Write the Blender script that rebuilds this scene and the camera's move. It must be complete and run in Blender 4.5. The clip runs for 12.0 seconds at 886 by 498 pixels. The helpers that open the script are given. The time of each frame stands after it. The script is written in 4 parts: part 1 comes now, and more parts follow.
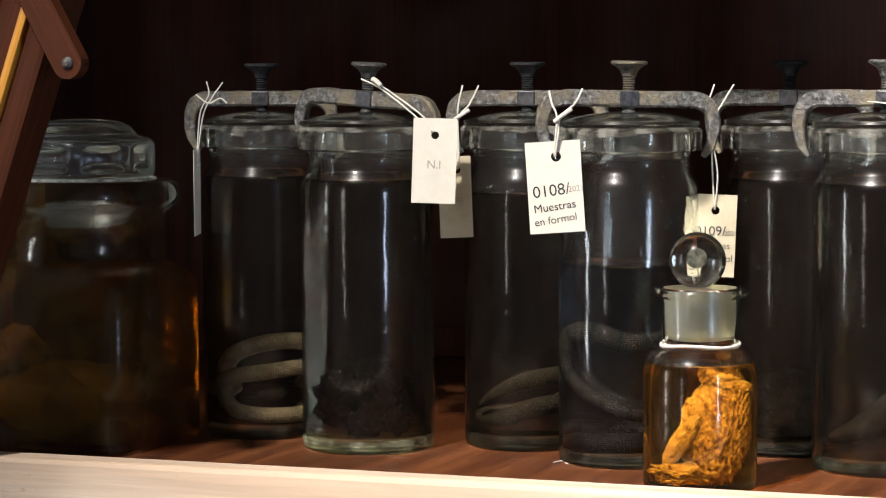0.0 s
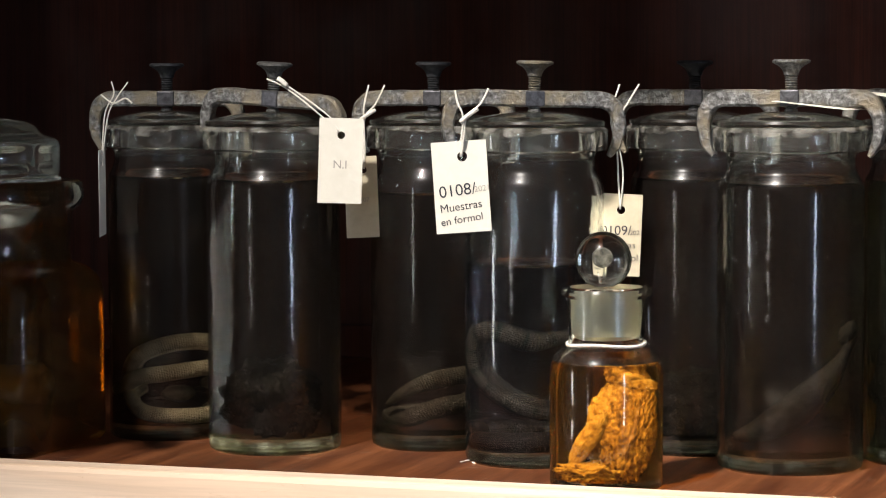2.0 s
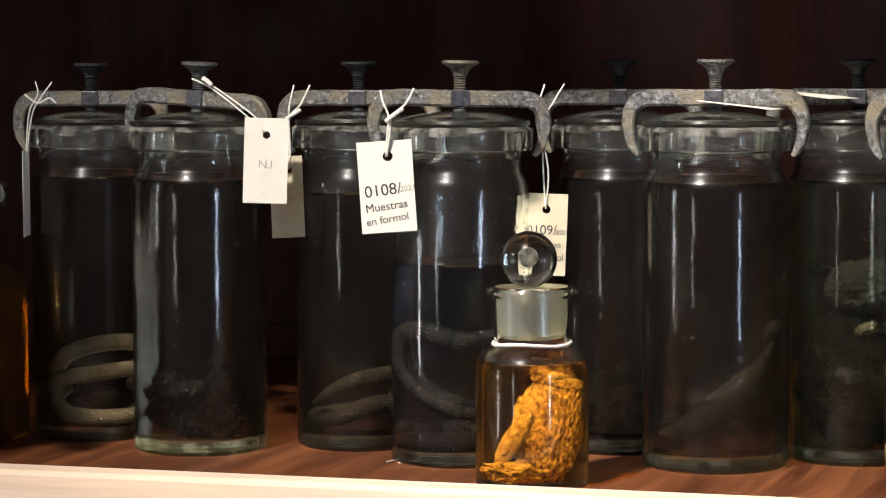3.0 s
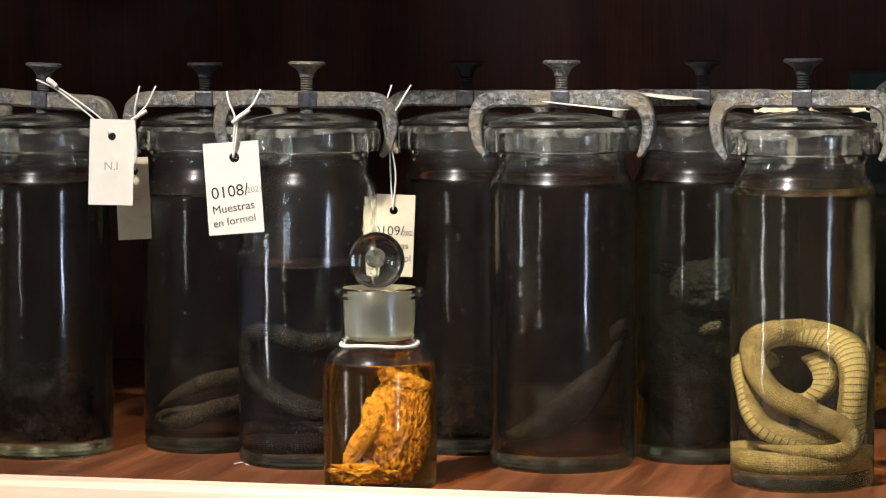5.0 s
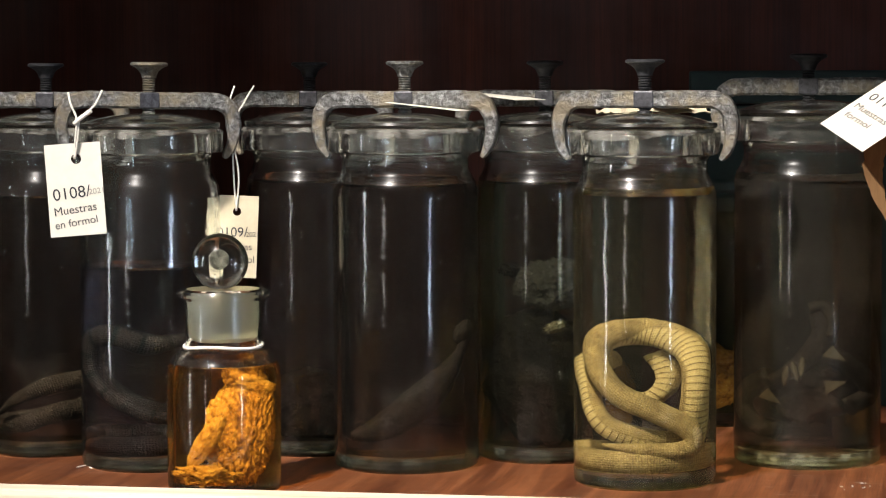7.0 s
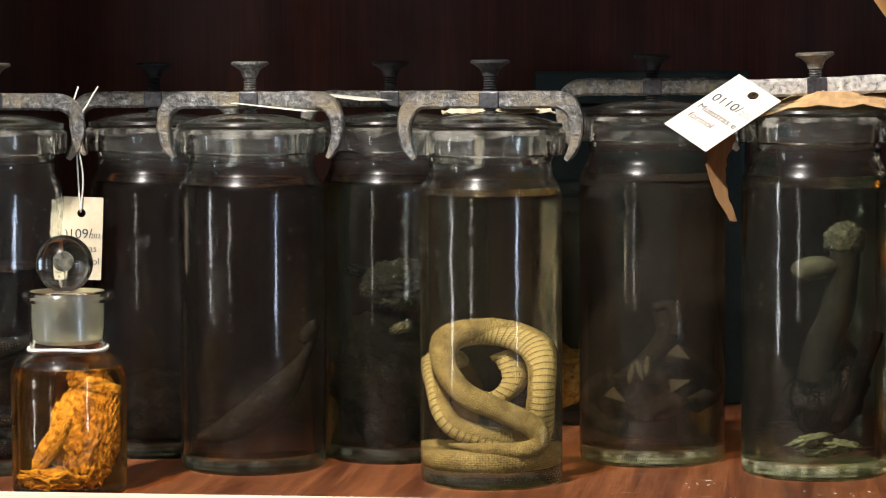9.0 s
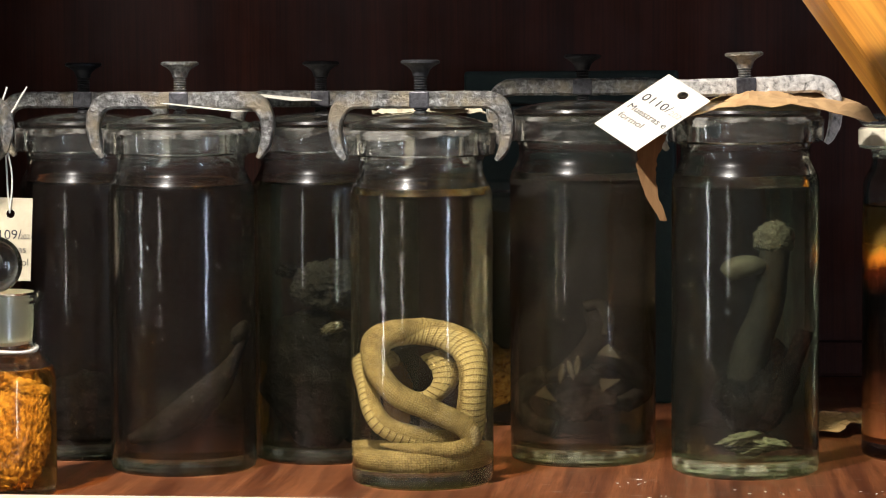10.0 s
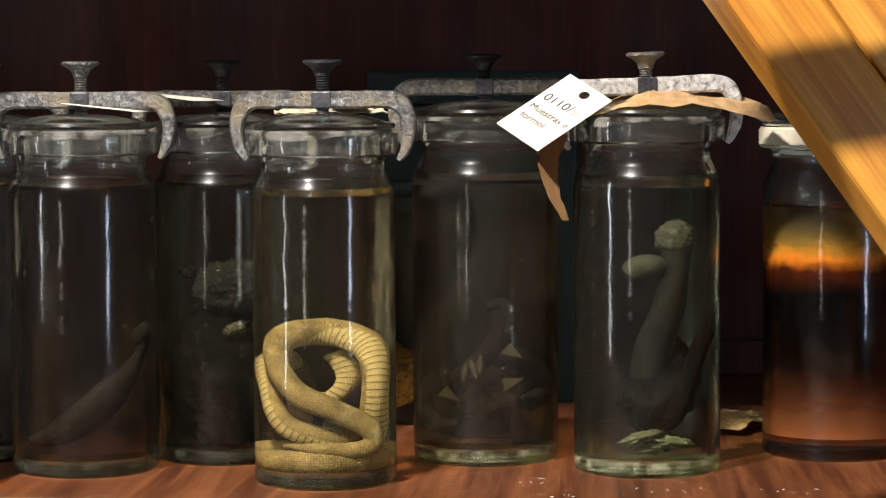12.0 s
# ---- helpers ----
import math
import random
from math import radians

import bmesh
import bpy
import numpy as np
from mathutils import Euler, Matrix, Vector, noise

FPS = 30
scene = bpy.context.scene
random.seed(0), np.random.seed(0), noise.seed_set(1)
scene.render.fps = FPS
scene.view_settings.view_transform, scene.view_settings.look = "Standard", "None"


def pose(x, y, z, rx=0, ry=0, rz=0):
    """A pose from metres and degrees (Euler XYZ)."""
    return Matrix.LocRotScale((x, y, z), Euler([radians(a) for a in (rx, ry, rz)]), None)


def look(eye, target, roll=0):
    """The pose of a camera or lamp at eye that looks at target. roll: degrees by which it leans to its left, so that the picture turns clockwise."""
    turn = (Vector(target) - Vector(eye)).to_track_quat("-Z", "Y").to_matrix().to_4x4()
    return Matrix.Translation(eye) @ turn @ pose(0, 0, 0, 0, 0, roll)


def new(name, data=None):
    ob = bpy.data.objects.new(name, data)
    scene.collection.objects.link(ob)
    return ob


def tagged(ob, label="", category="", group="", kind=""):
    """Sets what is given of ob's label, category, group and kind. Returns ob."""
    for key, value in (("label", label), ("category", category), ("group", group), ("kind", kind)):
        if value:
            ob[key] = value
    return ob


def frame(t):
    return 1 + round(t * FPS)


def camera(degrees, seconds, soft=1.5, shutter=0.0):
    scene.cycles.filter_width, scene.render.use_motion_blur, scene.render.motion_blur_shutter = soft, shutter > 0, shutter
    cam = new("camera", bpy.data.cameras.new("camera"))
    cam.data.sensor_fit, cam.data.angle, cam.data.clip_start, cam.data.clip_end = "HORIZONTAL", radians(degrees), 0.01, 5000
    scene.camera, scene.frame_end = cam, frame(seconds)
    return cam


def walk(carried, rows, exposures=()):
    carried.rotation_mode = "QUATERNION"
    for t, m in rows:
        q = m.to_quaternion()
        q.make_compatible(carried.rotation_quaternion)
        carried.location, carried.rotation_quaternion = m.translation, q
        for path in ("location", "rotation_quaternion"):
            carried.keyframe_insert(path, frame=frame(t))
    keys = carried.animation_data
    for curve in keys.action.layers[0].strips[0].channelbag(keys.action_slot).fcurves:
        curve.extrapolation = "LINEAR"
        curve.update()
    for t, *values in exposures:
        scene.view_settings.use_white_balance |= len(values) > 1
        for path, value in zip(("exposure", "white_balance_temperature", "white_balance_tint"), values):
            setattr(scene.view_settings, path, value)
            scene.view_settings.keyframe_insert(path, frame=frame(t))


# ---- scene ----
# A camera on a tripod, panning to the right past a shelf of specimen jars.
SHELF = 1.20
EYE = SHELF + 0.30
cam = camera(18.94, 12.0, soft=1.1)
ROWS = [  # seconds, yaw, pitch, roll
    (0.0, 20.839, -3.716, 0.233),
    (0.5, 20.584, -3.714, 0.233),
    (1.0, 20.066, -3.715, 0.235),
    (1.5, 19.508, -3.723, 0.233),
    (2.0, 18.815, -3.727, 0.236),
    (2.5, 18.076, -3.731, 0.238),
    (3.0, 17.208, -3.738, 0.239),
    (5.0, 13.911, -3.731, 0.245),
    (5.5, 13.167, -3.730, 0.243),
    (6.0, 12.326, -3.725, 0.247),
    (6.5, 11.495, -3.727, 0.253),
    (7.0, 10.536, -3.729, 0.261),
    (7.5, 9.717, -3.733, 0.272),
    (9.5, 6.415, -3.735, 0.293),
    (10.0, 5.717, -3.740, 0.309),
    (10.5, 5.163, -3.743, 0.318),
    (11.0, 4.532, -3.742, 0.323),
    (11.5, 4.064, -3.747, 0.327),
    (12.0, 3.609, -3.754, 0.333),
]
walk(cam, [(t, pose(0, 0, EYE, 90 + pitch, 0, yaw) @ pose(0, 0, 0, 0, 0, -roll)) for t, yaw, pitch, roll in ROWS],
     exposures=[(0.0, 0.0), (12.0, 0.0)])

# ---- light: warm ceiling spots, daylight from three tall windows behind the camera ----
world = bpy.data.worlds.new("world")
scene.world = world
world.use_nodes = True
wn = world.node_tree
sky = wn.nodes.new("ShaderNodeTexSky")
sky.sky_type, sky.sun_disc = "NISHITA", False
sky.sun_elevation, sky.sun_rotation = radians(35), radians(200)
wn.links.new(sky.outputs[0], wn.nodes["Background"].inputs[0])
wn.nodes["Background"].inputs[1].default_value = 0.05

LAMP = (-0.95, 0.30, 3.02)


def spot(name, at, target, watts, degrees, blend, colour, radius):
    data = bpy.data.lights.new(name, "SPOT")
    data.energy, data.color, data.spot_size, data.spot_blend, data.shadow_soft_size = watts, colour, radians(degrees), blend, radius
    ob = new(name, data)
    ob.matrix_world = look(at, target)
    return ob


spot("ceiling_spot_light", LAMP, (0.10, 1.90, SHELF), 600, 62, 1.0, (1.0, 0.93, 0.87), 0.06)


def window_light(name, at, target, width, height, watts, colour):
    data = bpy.data.lights.new(name, "AREA")
    data.shape, data.size, data.size_y, data.energy, data.color = "RECTANGLE", width, height, watts, colour
    ob = new(name, data)
    ob.matrix_world = look(at, target)
    return ob


window_light("window_light_east", (3.02, -0.95, 1.40), (0, -0.95, 1.40), 0.34, 1.7, 46, (0.60, 0.74, 1.0))
window_light("window_light_west", (-3.02, 0.25, 1.40), (0, 0.25, 1.40), 0.20, 1.7, 22, (0.92, 0.95, 1.0))
window_light("window_light_south", (-2.55, -3.02, 1.40), (-2.55, 0, 1.40), 0.20, 1.7, 9, (0.95, 0.96, 1.0))


# ---- materials ----
def material(name):
    m = bpy.data.materials.new(name)
    m.use_nodes = True
    nt = m.node_tree
    return m, nt, nt.nodes["Principled BSDF"]


def node(nt, kind, **values):
    n = nt.nodes.new(kind)
    for key, value in values.items():
        n.inputs[key].default_value = value
    return n


def coords(nt, scale=(1, 1, 1), turn=(0, 0, 0), which="Object"):
    tc = nt.nodes.new("ShaderNodeTexCoord")
    mp = nt.nodes.new("ShaderNodeMapping")
    mp.inputs["Scale"].default_value = scale
    mp.inputs["Rotation"].default_value = turn
    nt.links.new(tc.outputs[which], mp.inputs[0])
    if which == "Object":  # each object shows its own stretch of the pattern
        info = nt.nodes.new("ShaderNodeObjectInfo")
        shift = nt.nodes.new("ShaderNodeVectorMath")
        shift.operation = "SCALE"
        shift.inputs[0].default_value = (7.3, 3.1, 5.7)
        nt.links.new(info.outputs["Random"], shift.inputs["Scale"])
        nt.links.new(shift.outputs[0], mp.inputs["Location"])
    return mp.outputs[0]


def ramp(nt, source, stops):
    r = nt.nodes.new("ShaderNodeValToRGB")
    line = r.color_ramp.elements
    line[1].position, line[0].position = stops[-1][0], stops[0][0]
    for place, c in stops[1:-1]:
        line.new(place)
    for e, (place, c) in zip(line, stops):
        e.color = (*c, 1)
    nt.links.new(source, r.inputs[0])
    return r.outputs[0]


def noise_tex(nt, vec, scale, detail=5.0, rough=0.55, distortion=0.0):
    n = node(nt, "ShaderNodeTexNoise", Scale=scale, Detail=detail, Roughness=rough, Distortion=distortion)
    nt.links.new(vec, n.inputs["Vector"])
    return n.outputs[0]


def mixed(nt, a, b, fac, blend="MIX"):
    m = nt.nodes.new("ShaderNodeMix")
    m.data_type, m.blend_type = "RGBA", blend
    for socket, value in ((m.inputs[0], fac), (m.inputs[6], a), (m.inputs[7], b)):
        if hasattr(value, "is_output"):
            nt.links.new(value, socket)
        elif isinstance(value, (int, float)):
            socket.default_value = value
        else:
            socket.default_value = (*value, 1)
    return m.outputs[2]


def bump(nt, bsdf, height, strength, distance):
    b = node(nt, "ShaderNodeBump", Strength=strength, Distance=distance)
    nt.links.new(height, b.inputs["Height"])
    nt.links.new(b.outputs[0], bsdf.inputs["Normal"])


def wood(name, dark, light, along="x", rough=0.45, figure=1.0, worn=None, coat=0.0, fibres=0.75):
    """Wood with long fibres along one axis, broad figure and worn scratches."""
    m, nt, p = material(name)
    stretch = {"x": (2.0, 60, 60), "y": (200, 7.0, 200), "z": (130, 130, 2.6)}[along]
    broad = {"x": (0.9, 14, 14), "y": (20, 0.8, 20), "z": (14, 14, 0.9)}[along]
    fibre = noise_tex(nt, coords(nt, stretch), 3.0, 6, 0.6, 0.3)
    big = noise_tex(nt, coords(nt, broad), 2.2 * figure, 4, 0.5, 0.5)
    c1 = ramp(nt, big, [(0.32, dark), (0.66, light)])
    c2 = ramp(nt, fibre, [(0.3, (0.45, 0.42, 0.4)), (0.62, (1, 1, 1))])
    c = mixed(nt, c1, c2, fibres, "MULTIPLY")
    if worn:
        spots = noise_tex(nt, coords(nt, (14, 60, 60)), 2.0, 8, 0.72, 0.6)
        f = ramp(nt, spots, [(0.62, (0, 0, 0)), (0.68, (0.8, 0.8, 0.8))])
        c = mixed(nt, c, worn, f)
    nt.links.new(c, p.inputs["Base Color"])
    stains = noise_tex(nt, coords(nt), 9, 4)
    r = ramp(nt, stains, [(0.3, (rough * 0.75,) * 3), (0.7, (min(1, rough * 1.3),) * 3)])
    nt.links.new(r, p.inputs["Roughness"])
    p.inputs["Coat Weight"].default_value = coat
    p.inputs["Coat Roughness"].default_value = 0.25
    bump(nt, p, fibre, 0.25, 0.001)
    return m


def speckled(name, stops, scale, rough=0.6, metal=0.0, relief=0.3, depth=0.001, detail=7, stretch=(1, 1, 1), second=None):
    m, nt, p = material(name)
    n = noise_tex(nt, coords(nt, stretch), scale, detail, 0.62, 0.4)
    c = ramp(nt, n, stops)
    if second:
        n2 = noise_tex(nt, coords(nt), scale * 0.17, 3)
        f = ramp(nt, n2, [(0.45, (0, 0, 0)), (0.62, (1, 1, 1))])
        c = mixed(nt, c, second, f)
    nt.links.new(c, p.inputs["Base Color"])
    p.inputs["Roughness"].default_value, p.inputs["Metallic"].default_value = rough, metal
    if relief:
        bump(nt, p, n, relief, depth)
    return m


def glass(name, tint=(0.97, 0.98, 0.96), ior=1.42, rough=0.0, wavy=0.22, film=0.007, dust=(0.0003, 0.0035), rim=None):
    """Old glass: clear, a little wavy, with a greasy film and dust; rim: the band of heights where old sealing grease clings."""
    m, nt, p = material(name)
    g = node(nt, "ShaderNodeBsdfGlass", IOR=ior)
    g.inputs["Color"].default_value, g.inputs["Roughness"].default_value = (*tint, 1), rough
    slow = noise_tex(nt, coords(nt, (1, 1, 0.45)), 55, 3)
    quick = noise_tex(nt, coords(nt, (1, 1, 2.2)), 150, 3)
    h = mixed(nt, slow, quick, 0.20)
    bump(nt, g, h, wavy, 0.002)
    gloss = nt.nodes.new("ShaderNodeBsdfGlossy")
    gloss.inputs["Roughness"].default_value = 0.24
    mix = nt.nodes.new("ShaderNodeMixShader")
    mix.inputs[0].default_value = film
    nt.links.new(g.outputs[0], mix.inputs[1])
    nt.links.new(gloss.outputs[0], mix.inputs[2])
    d = nt.nodes.new("ShaderNodeBsdfDiffuse")
    d.inputs[0].default_value = (0.50, 0.48, 0.44, 1)
    grime = noise_tex(nt, coords(nt, (1, 1, 0.4)), 38, 6, 0.65, 0.5)
    f = ramp(nt, grime, [(0.35, (dust[0],) * 3), (0.75, (dust[1],) * 3)])
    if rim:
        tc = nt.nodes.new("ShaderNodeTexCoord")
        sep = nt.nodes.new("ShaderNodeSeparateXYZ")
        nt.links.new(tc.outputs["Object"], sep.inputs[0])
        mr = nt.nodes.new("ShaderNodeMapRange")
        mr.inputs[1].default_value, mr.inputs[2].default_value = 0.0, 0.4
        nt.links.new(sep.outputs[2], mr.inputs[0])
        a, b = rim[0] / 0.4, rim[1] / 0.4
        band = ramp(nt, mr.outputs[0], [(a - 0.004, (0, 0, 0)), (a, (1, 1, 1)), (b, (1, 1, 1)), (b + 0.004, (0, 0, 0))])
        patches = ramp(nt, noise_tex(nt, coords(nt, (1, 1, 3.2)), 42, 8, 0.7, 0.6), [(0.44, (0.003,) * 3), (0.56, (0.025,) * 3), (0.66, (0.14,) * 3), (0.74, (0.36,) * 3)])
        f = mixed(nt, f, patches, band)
    top = nt.nodes.new("ShaderNodeMixShader")
    nt.links.new(f, top.inputs[0])
    nt.links.new(mix.outputs[0], top.inputs[1])
    nt.links.new(d.outputs[0], top.inputs[2])
    nt.links.new(top.outputs[0], nt.nodes["Material Output"].inputs[0])
    return m


def fluid(name, tint, veil=0.0, murk=(0.2, 0.2, 0.18), patchy=0.0):
    """Preserving fluid: clear and tinted, with a little milky scatter where it is cloudy."""
    m, nt, p = material(name)
    t = nt.nodes.new("ShaderNodeBsdfTransparent")
    t.inputs[0].default_value = (*tint, 1)
    d = nt.nodes.new("ShaderNodeBsdfDiffuse")
    d.inputs[0].default_value = (*murk, 1)
    mix = nt.nodes.new("ShaderNodeMixShader")
    mix.inputs[0].default_value = veil
    if patchy:
        nt.links.new(ramp(nt, noise_tex(nt, coords(nt, (1, 1, 0.6)), 70, 5), [(0.44, (veil,) * 3), (0.70, (patchy,) * 3)]), mix.inputs[0])
    nt.links.new(t.outputs[0], mix.inputs[1])
    nt.links.new(d.outputs[0], mix.inputs[2])
    nt.links.new(mix.outputs[0], nt.nodes["Material Output"].inputs[0])
    return m


SHELF_WOOD = wood("mahogany shelf", (0.085, 0.024, 0.009), (0.25, 0.085, 0.030), "y", 0.38, 1.3, (0.34, 0.25, 0.18))
PANEL_WOOD = wood("dark mahogany panel", (0.042, 0.008, 0.0025), (0.085, 0.018, 0.006), "z", 0.75)
LIP_WOOD = wood("pale bare lip", (0.76, 0.56, 0.40), (0.90, 0.75, 0.60), "x", 0.5, 1.0, (0.58, 0.38, 0.22), 0.0, 0.35)
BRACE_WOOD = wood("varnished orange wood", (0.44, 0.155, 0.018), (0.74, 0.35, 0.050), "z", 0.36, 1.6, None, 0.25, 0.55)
PLASTER = speckled("plaster", [(0.3, (0.30, 0.27, 0.22)), (0.7, (0.36, 0.33, 0.28))], 6, 0.9)
FLOORING = wood("room floor boards", (0.08, 0.04, 0.02), (0.16, 0.09, 0.05), "y", 0.5)
IRON = speckled("galvanised iron", [(0.32, (0.035, 0.032, 0.028)), (0.50, (0.13, 0.13, 0.125)), (0.68, (0.32, 0.325, 0.32))], 260, 0.42, 0.55, 1.0, 0.002, 9, (1, 1, 1), (0.20, 0.17, 0.12))
WHITE_IRON = speckled("whitened iron", [(0.32, (0.10, 0.10, 0.095)), (0.46, (0.42, 0.41, 0.38)), (0.66, (0.66, 0.65, 0.61))], 210, 0.5, 0.35, 0.9, 0.002, 9)
BLUED_STEEL = speckled("dark bare steel", [(0.3, (0.03, 0.03, 0.034)), (0.7, (0.11, 0.11, 0.12))], 190, 0.42, 0.7, 0.5, 0.0012)
# Shade on the back-row screws and jar J's, put into the iron's colour.
SHADED_IRON = speckled("shaded iron", [(0.3, (0.010, 0.010, 0.011)), (0.7, (0.045, 0.045, 0.048))], 240, 0.55, 0.4, 0.6, 0.0012)
DARK_IRON = speckled("blackened iron", [(0.30, (0.03, 0.03, 0.028)), (0.7, (0.16, 0.155, 0.145))], 260, 0.55, 0.5, 0.6, 0.0012)
CARD = speckled("manila card", [(0.3, (0.46, 0.40, 0.28)), (0.7, (0.54, 0.48, 0.34))], 90, 0.8, 0, 0.1)
CARD_WHITE = speckled("white card", [(0.3, (0.64, 0.61, 0.52)), (0.7, (0.70, 0.67, 0.58))], 90, 0.8, 0, 0.1)
INK = speckled("ink", [(0.3, (0.02, 0.02, 0.025)), (0.7, (0.04, 0.04, 0.045))], 300, 0.7, 0, 0)
PENCIL = speckled("faint pencil", [(0.3, (0.26, 0.25, 0.22)), (0.7, (0.36, 0.34, 0.30))], 300, 0.8, 0, 0)
TWINE = speckled("cotton string", [(0.3, (0.60, 0.56, 0.48)), (0.7, (0.78, 0.75, 0.68))], 900, 0.9, 0, 0.5)
KRAFT = speckled("kraft paper", [(0.3, (0.42, 0.25, 0.11)), (0.7, (0.56, 0.36, 0.17))], 60, 0.8, 0, 0.4)
DARK_KRAFT = speckled("dull kraft paper", [(0.3, (0.22, 0.115, 0.045)), (0.7, (0.34, 0.19, 0.08))], 60, 0.8, 0, 0.4, 0.001, 7, (3, 3, 0.4))
GREASE = speckled("sealing grease", [(0.35, (0.05, 0.05, 0.045)), (0.5, (0.30, 0.29, 0.26)), (0.62, (0.62, 0.60, 0.55))], 130, 0.7, 0, 0.6)
GLASS = glass("old clear glass")
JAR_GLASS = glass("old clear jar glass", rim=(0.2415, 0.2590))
SQUARE_GLASS = glass("dusty square jar glass", film=0.008, dust=(0.0015, 0.012))
LID_GLASS = glass("thick lid glass", (0.93, 0.95, 0.92), 1.47, 0.0, 0.30, 0.022, (0.003, 0.03))
FROSTED = glass("ground glass", (0.84, 0.82, 0.70), 1.45, 0.32, 0.3, 0.03, (0.02, 0.06))
# Shade on the left brace and its stay, put into a darker wood.
SHADED_WOOD = wood("shaded brace wood", (0.030, 0.008, 0.003), (0.080, 0.022, 0.008), "z", 0.62)
SHADED_WOOD.node_tree.nodes["Principled BSDF"].inputs["Specular IOR Level"].default_value = 0.15


# ---- mesh helpers ----
def finish(bm, smooth=True):
    bmesh.ops.recalc_face_normals(bm, faces=bm.faces)
    for f in bm.faces:
        f.smooth = smooth
    return bm


def creased(bm, angle=0.55):
    """Keep the edges sharper than the angle crisp."""
    for e in bm.edges:
        if e.calc_face_angle(0) > angle:
            e.smooth = False
    return bm


def part(name, bm, mat, parent=None, label="", m=None):
    """One mesh object out of a bmesh, under a thing or a part."""
    me = bpy.data.meshes.new(name)
    bm.to_mesh(me)
    bm.free()
    me.materials.append(mat)
    ob = new(name, me)
    if parent:
        ob.parent = parent
    if m is not None:
        ob.matrix_basis = m
    if label:
        tagged(ob, label)
    return ob


def empty(name, m, label, category, group=""):
    ob = new(name)
    ob.matrix_basis = m
    return tagged(ob, label, category, group)


def lathe(profile, segments=64):
    """Turn (radius, height) pairs round z; ends on the axis are closed with fans."""
    bm = bmesh.new()
    rings = []
    for r, z in profile:
        if r < 1e-6:
            rings.append([bm.verts.new((0, 0, z))])
        else:
            rings.append([bm.verts.new((r * math.cos(a), r * math.sin(a), z)) for a in (2 * math.pi * k / segments for k in range(segments))])
    for a, b in zip(rings, rings[1:]):
        for k in range(segments):
            j = (k + 1) % segments
            if len(a) == 1 and len(b) > 1:
                bm.faces.new((a[0], b[k], b[j]))
            elif len(b) == 1 and len(a) > 1:
                bm.faces.new((a[k], a[j], b[0]))
            elif len(a) > 1:
                bm.faces.new((a[k], a[j], b[j], b[k]))
    return creased(finish(bm))


def smooth_path(points, steps=10, closed=False):
    """A Catmull-Rom line through the points."""
    pts = [Vector(p) for p in points]
    pts = [pts[0] * 2 - pts[1], *pts, pts[-1] * 2 - pts[-2]]
    out = []
    for i in range(1, len(pts) - 2):
        p0, p1, p2, p3 = pts[i - 1:i + 3]
        for k in range(steps):
            t = k / steps
            out.append(0.5 * ((2 * p1) + (p2 - p0) * t + (2 * p0 - 5 * p1 + 4 * p2 - p3) * t * t + (3 * p1 - p0 - 3 * p2 + p3) * t ** 3))
    out.append(pts[-2])
    return out


def tube(points, radius, sides=10, bm=None, section=None):
    """A tube along points; radius a number or a function of 0..1; section: (width, height) shape of a strap in the plane's own axes."""
    bm = bm or bmesh.new()
    n = len(points)
    rings = []
    up = Vector((0, 0, 1))
    last = None
    for i, p in enumerate(points):
        d = (points[min(i + 1, n - 1)] - points[max(i - 1, 0)]).normalized()
        if last is None:
            side = d.cross(up) if abs(d.dot(up)) < 0.95 else d.cross(Vector((0, 1, 0)))
        else:
            side = last - d * last.dot(d)
        side.normalize()
        last = side
        other = side.cross(d).normalized()
        r = radius(i / (n - 1)) if callable(radius) else radius
        w, h = section or (1, 1)
        ring = []
        for k in range(sides):
            a = 2 * math.pi * k / sides
            c, s = math.cos(a), math.sin(a)
            if section:
                c = math.copysign(abs(c) ** 0.45, c)
                s = math.copysign(abs(s) ** 0.45, s)
            ring.append(bm.verts.new(p + side * (c * r * w) + other * (s * r * h)))
        rings.append(ring)
    for a, b in zip(rings, rings[1:]):
        for k in range(sides):
            j = (k + 1) % sides
            bm.faces.new((a[k], a[j], b[j], b[k]))
    bm.faces.new(rings[0])
    bm.faces.new(rings[-1])
    return finish(bm)


def box(sx, sy, sz, bevel=0.0, at=(0, 0, 0), segments=2):
    bm = bmesh.new()
    bmesh.ops.create_cube(bm, size=1, matrix=Matrix.Translation(at) @ Matrix.Diagonal((sx, sy, sz, 1)))
    if bevel:
        bmesh.ops.bevel(bm, geom=bm.edges[:], offset=bevel, segments=segments, affect="EDGES", profile=0.6)
    return finish(bm, False)


def blob(size, seed, rough=0.25, freq=3.0, detail=4, fold=0.0, fine=0.0):
    """A lumpy body: an icosphere pushed in and out by noise."""
    bm = bmesh.new()
    bmesh.ops.create_icosphere(bm, subdivisions=detail, radius=1)
    off = Vector((seed * 3.7, seed * 1.3, seed * 7.1))
    for v in bm.verts:
        n = noise.fractal(v.co * freq + off, 0.8, 2.1, 5)
        k = 1 + rough * n - fold * abs(noise.noise(v.co * freq * 2.2 + off))
        if fine:
            k += fine * noise.fractal(v.co * 9 + off, 0.7, 2.2, 4) - fine * 0.9 * abs(noise.noise(v.co * 14 + off))
        v.co = Vector((v.co.x * size[0], v.co.y * size[1], v.co.z * size[2])) * k
    return finish(bm)


